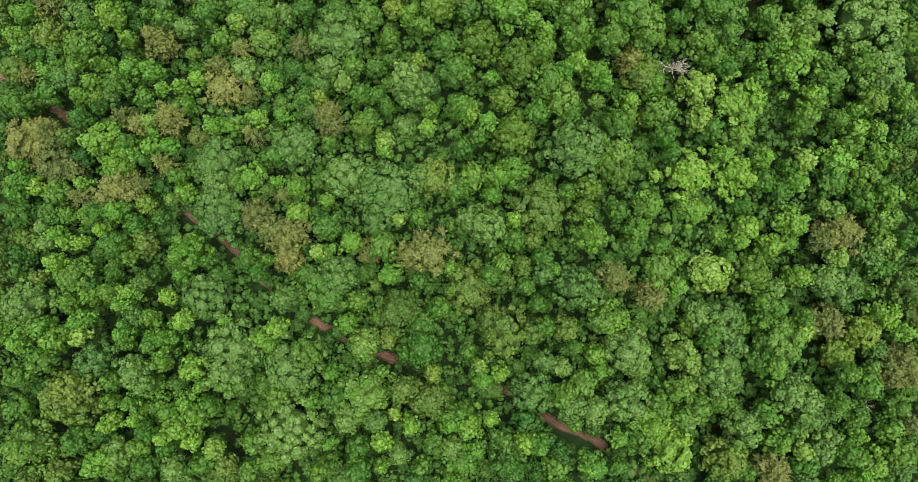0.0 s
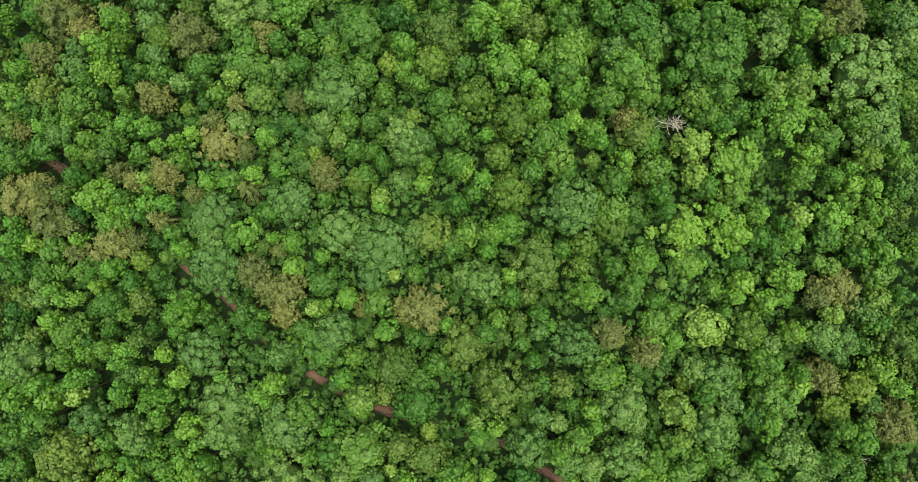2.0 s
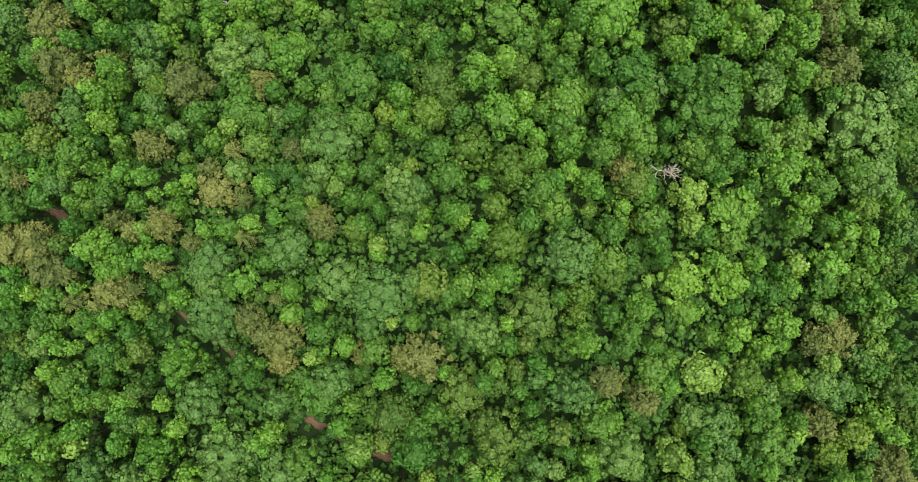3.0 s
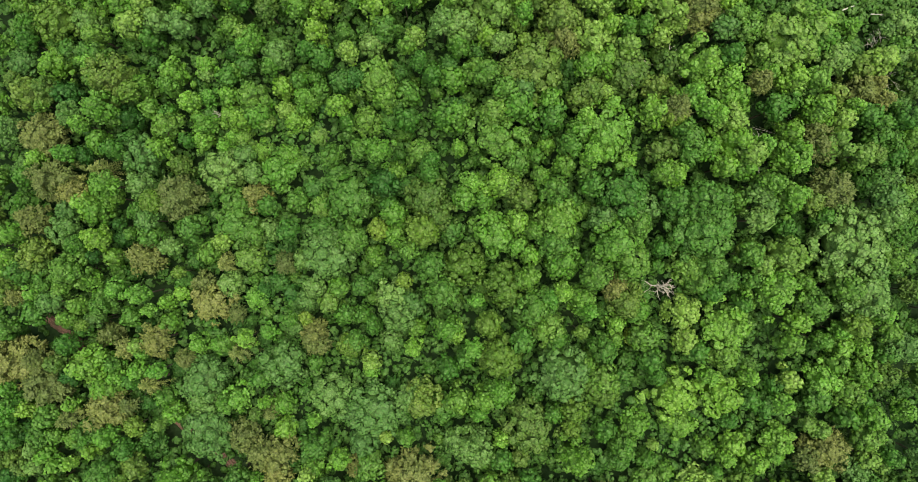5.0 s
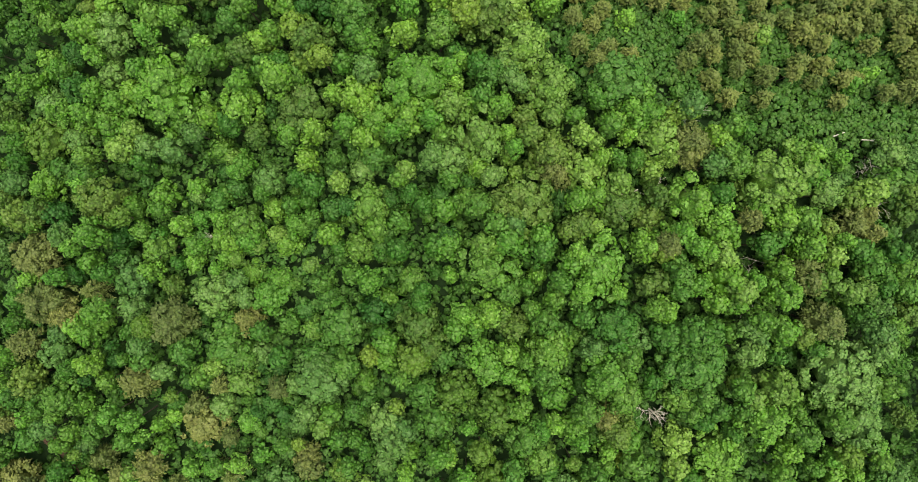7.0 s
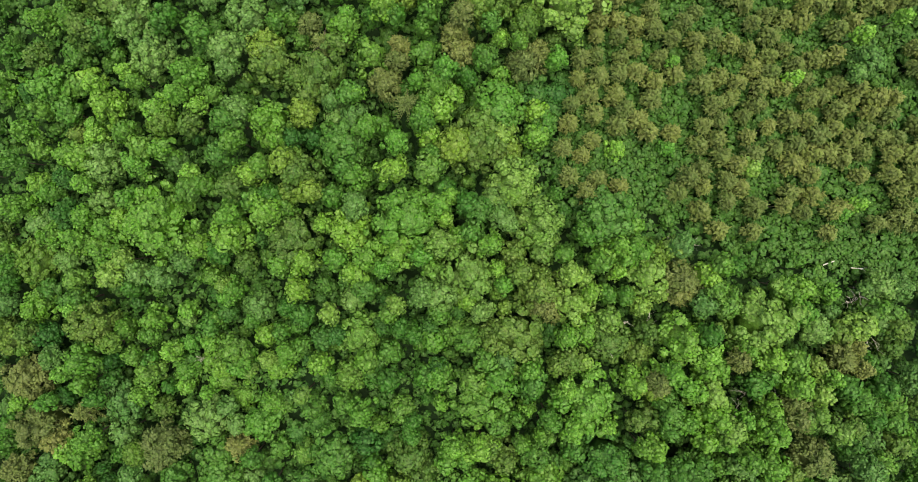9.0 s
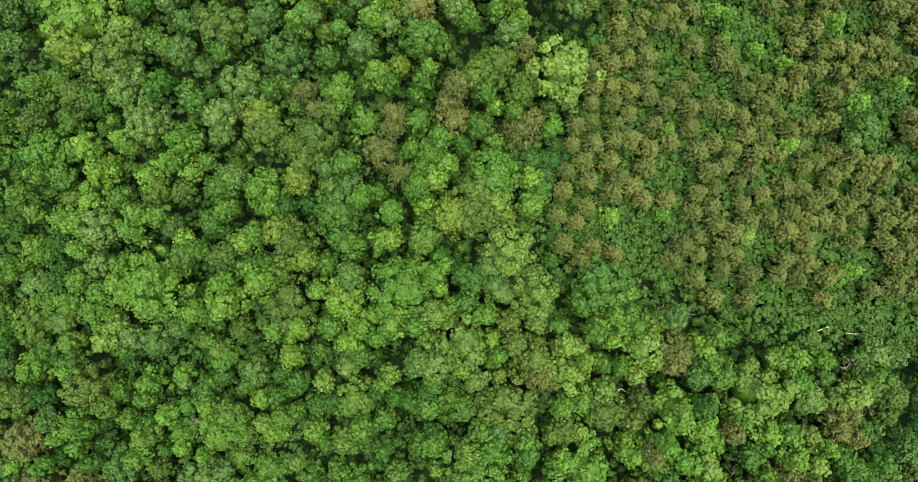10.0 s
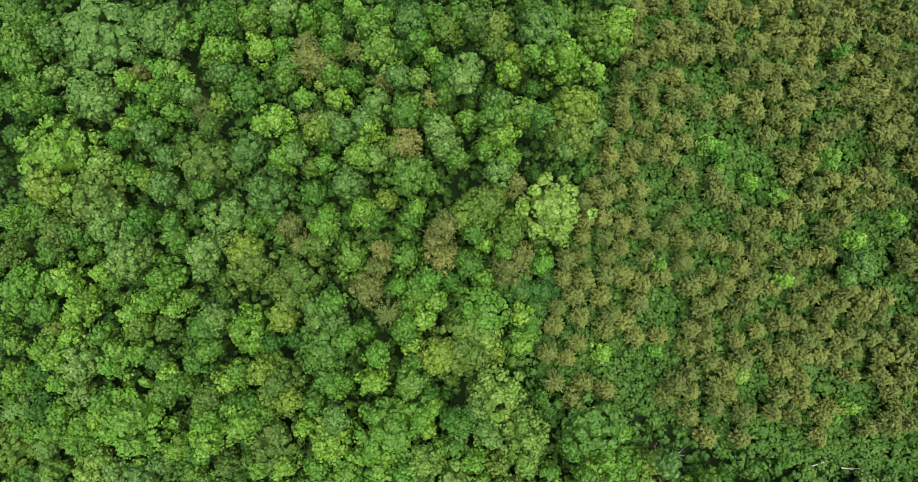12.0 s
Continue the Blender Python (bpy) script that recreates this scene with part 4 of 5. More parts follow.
grove(MAPLE, ((3.1, 136.8, 22.2, 4.6), (10.2, 127.6, 25.6, 4.5), (12.6, 115.8, 26.5, 3.6), (14.8, 129.2, 25.5, 4.5), (16.7, 133.5, 25.5, 6.5), (17.1, 113.0, 25.3, 3.6), (-56.3, 138.5, 23.7, 4.6), (-55.9, 141.1, 24.1, 4.6), (-55.5, 151.0, 22.5, 4.6), (-54.6, 138.3, 21.5, 3.7), (-34.3, 139.9, 22.8, 3.7), (-17.3, 150.3, 21.4, 4.1), (-16.8, 141.2, 23.1, 4.6), (-10.6, 153.4, 19.7, 4.7), (-9.5, 142.0, 22.8, 4.6), (-9.4, 149.5, 22.0, 4.6), (-8.9, 146.0, 23.4, 4.6), (-6.3, 141.5, 20.1, 4.7),))
grove(MAPLE, ((-3.4, 149.2, 22.6, 4.6), (2.3, 146.0, 20.0, 4.7), (4.9, 146.3, 24.6, 4.6), (8.7, 138.8, 23.0, 4.6), (11.3, 150.4, 23.7, 4.6), (34.5, 143.6, 25.1, 3.6),))

# beech trees
grove(BEECH, ((70.3, -38.3, 19.0, 5.9), (-69.9, -13.9, 20.9, 4.8), (-67.1, -16.6, 22.6, 4.8), (-59.8, -36.3, 24.0, 4.7), (-51.9, -24.3, 20.1, 4.9), (-49.8, -16.5, 21.8, 7.2), (-48.1, -28.4, 21.4, 5.8), (-46.1, -30.9, 22.9, 4.8), (-44.0, -20.4, 23.2, 4.7), (-43.8, -28.5, 21.2, 4.8), (-16.3, -18.4, 17.7, 4.9), (-1.4, -30.2, 18.6, 5.9), (0.5, -37.2, 18.2, 5.9), (1.5, -31.0, 19.6, 5.9), (11.3, -33.9, 19.6, 4.9), (23.4, -19.6, 17.3, 4.6), (26.4, -13.6, 18.1, 5.9), (32.1, -31.1, 20.2, 7.7),))
grove(BEECH, ((35.8, -35.3, 19.2, 9.3), (52.8, -21.2, 20.9, 5.8), (53.0, -33.9, 20.3, 4.9), (58.5, -15.6, 18.9, 4.9), (67.3, -23.8, 22.6, 4.8), (71.9, -12.7, 19.7, 5.9), (-73.1, 9.6, 15.9, 4.6), (-45.6, -1.5, 21.7, 6.7), (-28.3, 5.5, 14.0, 4.9), (-28.3, 9.6, 14.1, 4.7), (6.5, 10.9, 20.7, 4.8), (9.0, 12.2, 20.0, 6.8), (21.7, 1.0, 22.1, 6.6), (32.4, 6.1, 18.1, 5.9), (38.2, 11.5, 21.5, 8.6), (40.8, 5.2, 16.2, 5.0), (46.3, 11.1, 20.3, 8.1), (49.2, 2.1, 17.9, 4.9),))
grove(BEECH, ((52.8, -0.9, 18.7, 4.9), (56.6, 2.8, 19.0, 6.8), (57.1, -6.0, 20.1, 4.8), (70.9, 7.6, 23.2, 4.7), (-76.2, 35.4, 16.5, 5.0), (-61.0, 17.7, 17.5, 7.5), (-58.4, 13.1, 16.5, 5.6), (0.7, 22.7, 20.1, 4.9), (19.7, 33.7, 24.1, 6.0), (22.8, 28.0, 22.4, 5.7), (28.3, 36.8, 26.4, 9.5), (32.4, 26.1, 22.0, 4.8), (46.8, 22.9, 23.1, 10.4), (53.9, 29.4, 26.9, 9.1), (58.2, 23.6, 24.1, 4.7), (67.1, 18.6, 19.8, 4.9), (70.8, 14.2, 20.2, 5.4), (-75.8, 40.3, 15.0, 5.1),))
grove(BEECH, ((-62.2, 43.7, 12.5, 6.2), (-62.0, 56.9, 10.9, 4.8), (-59.8, 38.9, 17.0, 5.0), (-59.6, 61.8, 16.8, 6.0), (-58.4, 48.4, 17.7, 5.0), (-50.1, 54.9, 13.4, 5.1), (-42.1, 59.3, 12.5, 5.1), (-37.5, 60.8, 10.8, 5.2), (-35.4, 59.7, 14.3, 5.1), (-32.4, 53.9, 10.8, 5.2), (-32.2, 60.2, 15.1, 6.1), (-28.3, 50.4, 15.2, 7.6), (-26.7, 52.9, 13.3, 5.1), (-25.4, 59.5, 13.6, 5.1), (-23.0, 62.5, 17.6, 5.0), (-17.2, 60.9, 19.9, 4.9), (-10.3, 53.1, 22.1, 5.2), (-8.1, 39.1, 17.5, 5.0),))
grove(BEECH, ((-7.8, 42.3, 21.0, 4.8), (3.2, 59.0, 21.5, 5.8), (3.9, 45.3, 23.5, 4.7), (5.9, 47.0, 22.0, 5.8), (6.8, 44.9, 20.9, 4.8), (8.6, 39.1, 21.4, 7.6), (9.6, 47.3, 25.1, 5.6), (12.3, 40.5, 23.8, 4.7), (12.4, 59.4, 27.7, 6.4), (18.1, 60.2, 25.9, 4.6), (22.6, 55.5, 26.5, 4.6), (26.7, 54.4, 26.5, 10.6), (34.6, 58.0, 26.7, 5.5), (36.6, 47.6, 29.0, 5.1), (42.3, 51.5, 28.3, 4.5), (44.7, 48.8, 29.1, 4.5), (45.2, 59.7, 28.0, 4.6), (46.0, 52.4, 29.4, 8.0),))
grove(BEECH, ((47.3, 60.1, 27.5, 5.5), (47.8, 48.7, 28.3, 5.5), (54.4, 50.4, 30.5, 6.7), (54.6, 62.1, 31.8, 5.3), (54.8, 54.0, 28.9, 4.5), (55.9, 43.9, 28.2, 5.8), (57.1, 51.0, 26.0, 6.5), (59.1, 56.6, 27.4, 4.6), (59.4, 57.6, 30.9, 5.3), (-70.5, 71.1, 9.8, 6.9), (-63.9, 81.2, 6.8, 5.2), (-59.2, 86.8, 14.5, 4.9), (-56.6, 80.5, 12.4, 6.0), (-55.1, 84.8, 15.0, 5.9), (-53.9, 66.3, 10.9, 5.2), (-51.5, 86.0, 16.2, 4.9), (-47.6, 68.1, 13.1, 5.7), (-45.1, 86.1, 19.6, 12.6),))
grove(BEECH, ((-43.1, 80.8, 14.4, 4.9), (-37.3, 81.2, 18.0, 4.8), (-32.9, 73.3, 15.0, 5.1), (-32.1, 83.6, 19.0, 7.8), (-31.6, 86.5, 20.5, 5.7), (-27.9, 65.2, 13.1, 4.5), (-24.7, 86.6, 25.2, 6.4), (-23.7, 78.2, 19.1, 5.7), (-20.9, 73.6, 19.4, 4.9), (-19.6, 78.5, 20.4, 5.7), (-13.3, 78.5, 23.6, 4.6), (-11.2, 83.9, 23.6, 8.4), (-10.7, 80.8, 22.1, 4.6), (-10.5, 76.3, 24.0, 4.7), (-8.4, 78.8, 25.2, 5.4), (-5.9, 80.7, 22.6, 5.6), (-4.0, 78.3, 23.9, 4.6), (-2.9, 80.5, 25.2, 6.4),))
grove(BEECH, ((-1.3, 85.1, 26.0, 12.9), (2.4, 64.3, 21.8, 4.8), (7.2, 81.8, 24.1, 4.6), (8.2, 71.3, 22.8, 4.8), (11.7, 80.8, 27.4, 5.3), (23.6, 65.6, 27.1, 4.6), (26.7, 66.5, 25.5, 5.6), (27.8, 72.2, 24.8, 4.7), (30.0, 78.6, 25.0, 4.5), (32.6, 79.9, 26.4, 5.4), (33.6, 77.3, 25.4, 4.5), (35.2, 79.0, 26.7, 5.4), (35.2, 82.8, 22.5, 4.6), (41.5, 64.6, 30.0, 8.9), (45.4, 75.1, 28.3, 4.5), (51.2, 63.2, 29.2, 4.5), (59.7, 71.4, 25.8, 5.6), (60.8, 68.4, 28.3, 5.5),))
grove(BEECH, ((62.0, 72.3, 25.7, 4.6), (-68.0, 93.2, 10.6, 5.1), (-65.7, 91.7, 11.3, 5.1), (-62.4, 109.2, 16.5, 7.5), (-61.3, 97.6, 13.5, 6.0), (-56.8, 96.4, 18.2, 4.8), (-56.7, 110.6, 15.3, 4.9), (-52.1, 106.5, 15.1, 4.9), (-52.1, 105.0, 19.5, 5.7), (-49.3, 89.5, 18.5, 4.8), (-42.4, 97.8, 20.6, 4.7), (-37.4, 109.9, 21.2, 7.3), (-27.5, 93.3, 22.0, 5.7), (-23.8, 101.9, 24.1, 7.8), (-23.4, 98.8, 20.9, 4.7), (-10.2, 92.2, 22.9, 5.5), (-7.7, 100.1, 25.7, 4.5), (-3.4, 93.1, 25.7, 5.4),))
grove(BEECH, ((1.4, 101.6, 25.4, 4.5), (2.1, 104.6, 20.2, 4.7), (2.1, 98.5, 23.5, 4.6), (4.1, 102.3, 24.4, 4.6), (5.9, 105.6, 22.0, 4.6), (13.8, 103.5, 22.8, 8.5), (14.5, 108.1, 20.1, 4.7), (19.6, 98.0, 23.3, 4.6), (19.9, 102.4, 21.4, 4.7), (-53.1, 130.5, 24.1, 12.7), (-43.9, 134.8, 18.0, 4.8), (-36.1, 137.0, 18.2, 4.8), (-19.3, 127.5, 18.6, 4.8), (-16.9, 128.7, 24.3, 5.6), (-16.1, 131.5, 19.6, 4.7), (-11.6, 117.3, 20.7, 5.4), (-5.1, 128.5, 24.9, 5.5), (-4.5, 119.9, 24.7, 5.5),))
grove(BEECH, ((-3.6, 132.9, 21.3, 5.6), (12.2, 134.0, 22.1, 4.6), (17.4, 130.8, 27.1, 5.4), (18.4, 127.4, 25.1, 5.4), (-38.0, 139.9, 20.6, 5.7), (-32.7, 149.4, 21.1, 4.7), (-28.2, 146.5, 21.4, 5.6), (-25.5, 146.4, 21.1, 4.7), (-21.3, 146.8, 19.2, 5.7), (-13.4, 150.9, 20.5, 4.7), (-8.7, 138.8, 19.7, 4.7), (18.8, 140.9, 23.8, 4.7), (27.3, 142.4, 28.6, 8.1), (35.2, 146.6, 26.9, 7.3), (36.3, 148.8, 24.0, 5.5),))

# ash trees
grove(ASH, ((-62.1, -15.1, 22.9, 3.4), (-41.1, -34.4, 20.5, 3.9), (-15.9, -16.7, 20.2, 5.1), (-11.1, -29.5, 16.5, 3.0), (3.5, -20.8, 18.3, 3.0), (37.7, -19.1, 19.7, 6.8), (38.9, -24.4, 18.6, 3.9), (40.0, -21.5, 18.1, 3.9), (56.9, -34.8, 22.0, 3.4), (58.0, -32.6, 17.4, 3.0), (69.9, -21.4, 19.2, 2.9), (-48.6, 7.4, 18.4, 2.4), (-23.8, -1.6, 19.0, 2.9), (-14.2, -7.5, 17.5, 2.2), (-10.4, 3.9, 15.4, 2.8), (35.6, 2.2, 16.3, 2.4), (43.2, -5.5, 18.0, 7.5), (61.0, 5.9, 19.6, 2.9),))
grove(ASH, ((62.9, 4.9, 20.0, 3.9), (63.3, -2.8, 21.0, 3.9), (71.6, -0.4, 19.1, 3.9), (74.8, -1.9, 16.8, 3.6), (-52.4, 20.7, 18.3, 2.9), (-33.9, 35.3, 14.6, 5.6), (-19.9, 27.5, 17.2, 4.9), (-12.4, 17.2, 17.8, 3.9), (39.7, 25.4, 23.1, 6.6), (40.3, 20.4, 21.0, 4.8), (51.4, 33.2, 27.0, 4.6), (55.4, 34.3, 26.9, 7.4), (58.0, 13.2, 20.4, 4.9), (-38.4, 38.4, 15.8, 4.0), (-30.6, 59.1, 13.0, 3.1), (-27.2, 61.1, 14.4, 3.6), (-20.3, 55.6, 19.3, 3.5), (26.5, 61.4, 25.3, 2.8),))
grove(ASH, ((45.6, 56.0, 29.4, 5.4), (48.6, 50.7, 30.8, 4.4), (62.1, 52.5, 28.7, 7.2), (62.9, 55.7, 29.2, 4.5), (65.5, 50.3, 30.8, 4.4), (-54.4, 76.8, 15.1, 5.9), (-51.0, 79.3, 16.7, 4.3), (-34.1, 74.2, 15.7, 3.6), (-15.3, 69.5, 21.2, 4.2), (-4.0, 71.0, 24.4, 4.1), (3.6, 81.2, 28.0, 5.3), (8.2, 76.0, 26.7, 10.1), (19.4, 83.6, 27.2, 8.7), (19.8, 79.3, 26.1, 4.5), (20.9, 80.6, 24.9, 5.5), (24.4, 75.9, 28.7, 4.5), (25.4, 70.3, 24.9, 8.4), (26.9, 74.9, 24.9, 3.7),))
grove(ASH, ((30.1, 68.2, 27.1, 4.6), (35.6, 70.1, 25.2, 4.1), (36.7, 75.0, 28.3, 8.1), (38.9, 72.3, 25.1, 3.7), (42.7, 79.2, 28.3, 4.5), (54.0, 67.4, 31.2, 12.3), (71.4, 65.6, 25.7, 5.6), (11.4, 100.9, 22.8, 5.6), (14.2, 98.6, 20.8, 5.6), (15.6, 90.2, 26.1, 9.6), (54.9, 92.3, 22.9, 4.1), (-46.9, 128.8, 21.1, 5.4), (24.8, 119.8, 26.6, 11.0), (26.2, 115.4, 22.0, 4.6), (-34.2, 143.1, 22.4, 3.3), (-11.3, 140.1, 20.5, 2.2), (4.8, 140.1, 26.3, 3.6),))

# alder trees
grove(ALDER, ((-76.6, -38.0, 18.0, 4.9), (-51.6, -28.0, 18.5, 3.9), (-48.3, -24.4, 16.7, 4.0), (-35.2, -21.1, 13.1, 4.1), (7.4, -34.2, 18.6, 5.9), (11.4, -30.2, 18.8, 4.9), (14.4, -33.3, 18.0, 3.9), (17.3, -35.2, 18.5, 4.9), (50.8, -31.0, 15.7, 4.0), (-76.7, -5.0, 15.1, 5.1), (-75.7, -1.4, 16.0, 5.0), (-73.7, 5.2, 14.0, 5.1), (-70.1, -9.5, 15.7, 3.0), (-63.5, -7.5, 15.8, 3.0), (-60.4, -8.4, 17.1, 3.4), (-53.0, 9.8, 11.8, 3.7), (-52.7, -5.5, 15.3, 3.4), (-52.2, 2.6, 11.9, 6.2),))
grove(ALDER, ((-52.0, 4.6, 14.7, 4.1), (-43.2, -2.5, 15.2, 4.0), (-42.0, -5.6, 14.5, 5.1), (-36.6, -3.5, 17.0, 4.0), (-36.2, -2.5, 17.0, 5.0), (-27.1, -0.6, 12.3, 3.1), (-26.8, -5.7, 14.1, 4.1), (-16.9, -5.8, 11.9, 4.1), (-76.0, 23.3, 12.1, 3.1), (-65.6, 15.3, 14.7, 4.1), (-62.0, 35.9, 12.6, 2.7), (-47.5, 15.7, 10.0, 4.2), (-45.0, 34.7, 9.3, 3.2), (-31.5, 29.2, 13.0, 3.7), (-29.3, 31.0, 11.6, 4.1), (-27.1, 28.9, 11.8, 3.5), (-14.2, 30.3, 16.8, 4.0), (-11.9, 31.8, 14.2, 3.0),))
grove(ALDER, ((-69.1, 60.8, 7.7, 3.2), (-65.7, 54.4, 8.7, 4.2), (-58.3, 41.4, 10.2, 3.1), (-57.6, 39.1, 10.1, 3.6), (-57.2, 61.1, 9.7, 5.3), (-56.9, 56.9, 9.3, 4.2), (-41.6, 60.8, 10.5, 3.1), (-23.1, 47.5, 11.1, 4.2), (-9.7, 48.0, 19.8, 5.9), (-7.6, 60.7, 17.6, 4.0), (-6.1, 47.6, 16.2, 5.0), (1.8, 39.6, 18.9, 4.9), (2.8, 60.0, 20.6, 3.9), (21.4, 43.6, 20.0, 4.9), (-68.1, 65.6, 9.8, 5.3), (-34.6, 69.4, 12.7, 4.1), (-16.8, 65.3, 18.7, 4.9), (-16.6, 73.9, 15.8, 4.0),))
grove(ALDER, ((-14.3, 65.7, 18.7, 3.9), (-6.6, 66.6, 17.4, 4.0), (1.5, 67.3, 20.7, 3.9), (6.3, 69.2, 19.6, 3.9), (21.9, 66.9, 20.0, 5.8), (-20.6, 98.7, 20.9, 3.7), (-17.5, 99.1, 18.0, 4.8), (20.4, 105.6, 16.6, 5.8), (23.2, 102.7, 17.0, 4.8), (24.3, 105.6, 17.0, 5.8), (-63.2, 134.1, 15.9, 4.9), (22.6, 138.7, 21.5, 3.7),))

# hornbeam trees
grove(HORNBEAM, ((-66.1, -37.5, 22.9, 4.8), (-65.5, -26.3, 23.1, 9.8), (-62.4, -23.5, 26.6, 6.5), (-39.2, -37.3, 20.5, 3.9), (-12.4, -16.1, 16.9, 5.0), (-9.1, -24.7, 21.2, 4.8), (-4.8, -26.8, 19.5, 8.1), (5.6, -13.1, 18.2, 5.9), (7.8, -15.3, 21.6, 9.2), (12.3, -15.3, 20.1, 4.9), (18.1, -14.8, 20.0, 4.5), (45.2, -37.0, 20.3, 8.1), (-76.2, 1.1, 15.0, 4.4), (-71.5, -5.9, 17.6, 3.0), (-53.7, 0.0, 18.0, 4.9), (-52.7, -6.3, 20.2, 3.5), (-32.3, 8.8, 17.9, 2.4), (-10.2, -11.7, 18.6, 8.2),))
grove(HORNBEAM, ((-3.7, 10.8, 19.6, 7.4), (1.6, -7.8, 18.4, 8.8), (7.6, -6.6, 17.8, 5.0), (11.0, -4.2, 17.8, 4.4), (12.6, 0.3, 16.8, 4.0), (14.4, 5.9, 18.7, 9.8), (75.0, -7.8, 19.8, 6.8), (-76.7, 30.2, 16.4, 6.0), (-72.2, 36.6, 15.0, 6.4), (-71.1, 34.2, 13.8, 4.1), (-65.7, 18.1, 19.2, 3.5), (30.3, 27.4, 23.7, 6.6), (-47.3, 52.0, 10.0, 4.2), (-2.3, 45.2, 21.5, 8.0), (-0.0, 42.2, 21.5, 5.8), (11.6, 46.9, 22.0, 4.8), (13.4, 45.0, 22.7, 5.7), (23.0, 60.6, 24.4, 4.7),))
grove(HORNBEAM, ((24.6, 61.9, 26.0, 4.6), (34.6, 51.5, 25.9, 3.7), (36.7, 52.4, 25.5, 4.7), (58.8, 42.9, 27.6, 3.6), (62.8, 60.2, 27.3, 3.7), (68.7, 50.5, 28.1, 3.6), (77.8, 61.8, 22.3, 4.8), (78.3, 45.6, 22.8, 4.8), (-73.8, 65.1, 12.8, 6.2), (-71.4, 66.1, 11.3, 5.2), (-58.3, 67.2, 14.9, 9.0), (-29.7, 78.1, 18.1, 4.8), (-21.3, 82.3, 20.4, 10.6), (11.8, 65.0, 25.6, 5.6), (15.3, 79.1, 25.2, 4.5), (15.9, 65.8, 25.9, 10.7), (16.3, 76.1, 28.3, 4.5), (19.6, 73.4, 27.1, 7.7),))
grove(HORNBEAM, ((30.4, 64.6, 25.5, 8.3), (35.5, 62.7, 23.8, 5.7), (36.9, 65.4, 25.4, 4.7), (68.1, 64.8, 24.4, 4.7), (76.7, 65.5, 25.7, 3.7), (-59.3, 101.5, 13.0, 5.0), (-37.7, 101.9, 20.2, 4.7), (-30.3, 91.1, 23.8, 4.6), (-23.7, 111.4, 21.7, 8.0), (-19.2, 92.9, 23.5, 7.5), (-18.9, 109.0, 21.3, 6.6), (-17.1, 106.4, 23.4, 5.5), (-15.6, 109.4, 23.0, 9.4), (10.4, 97.3, 24.1, 10.3), (-54.8, 118.4, 20.8, 7.5), (-49.5, 123.7, 21.1, 11.1), (-30.1, 128.7, 22.9, 9.8), (-28.9, 133.8, 23.0, 3.7),))
grove(HORNBEAM, ((-12.7, 114.5, 20.5, 4.7), (0.3, 129.8, 23.5, 3.7), (14.6, 120.5, 26.5, 7.0), (23.3, 114.4, 18.7, 3.8), (26.2, 129.7, 27.7, 5.3), (26.9, 131.6, 29.6, 6.1), (28.3, 129.7, 31.2, 5.2), (13.9, 148.3, 26.4, 5.4), (16.2, 145.2, 23.8, 4.6), (17.1, 148.3, 24.1, 4.6),))

# larch trees
grove(LARCH, ((52.7, -38.5, 21.1, 5.8), (62.7, -13.8, 19.4, 6.4), (74.1, -21.3, 21.1, 6.8), (75.2, -19.9, 17.2, 5.0), (75.5, -22.6, 20.0, 5.8), (76.0, -31.3, 19.0, 3.9), (-58.7, 9.3, 16.8, 8.3), (-54.9, 10.0, 16.0, 3.0), (-35.0, 4.7, 17.9, 5.9), (-31.8, 1.9, 18.4, 4.9), (-29.6, -2.6, 15.6, 5.4), (-29.1, 1.2, 17.4, 6.5), (-15.6, -1.7, 14.2, 4.1), (-8.5, -2.7, 14.6, 5.1), (-4.8, -1.9, 18.6, 8.2), (25.7, -5.8, 21.8, 5.1), (27.5, -6.8, 16.9, 4.0), (32.0, -8.9, 14.8, 4.0),))
grove(LARCH, ((32.6, -9.5, 20.4, 4.9), (60.7, 0.1, 20.5, 3.9), (63.9, 1.3, 20.0, 7.3), (66.3, 1.1, 17.6, 7.0), (-74.8, 29.2, 15.5, 3.0), (-74.3, 17.9, 16.5, 9.9), (-69.5, 12.9, 16.1, 9.0), (-69.4, 18.2, 18.9, 4.3), (-59.0, 22.0, 13.6, 4.7), (-54.4, 20.3, 17.9, 3.4), (-52.5, 35.7, 14.9, 6.4), (-49.6, 21.2, 18.3, 5.5), (-45.0, 18.0, 16.1, 3.6), (-42.5, 31.1, 13.0, 4.1), (-41.3, 27.3, 12.8, 7.8), (-36.1, 25.7, 14.8, 3.0), (-27.4, 34.1, 15.6, 4.0), (-22.6, 22.4, 16.8, 5.0),))
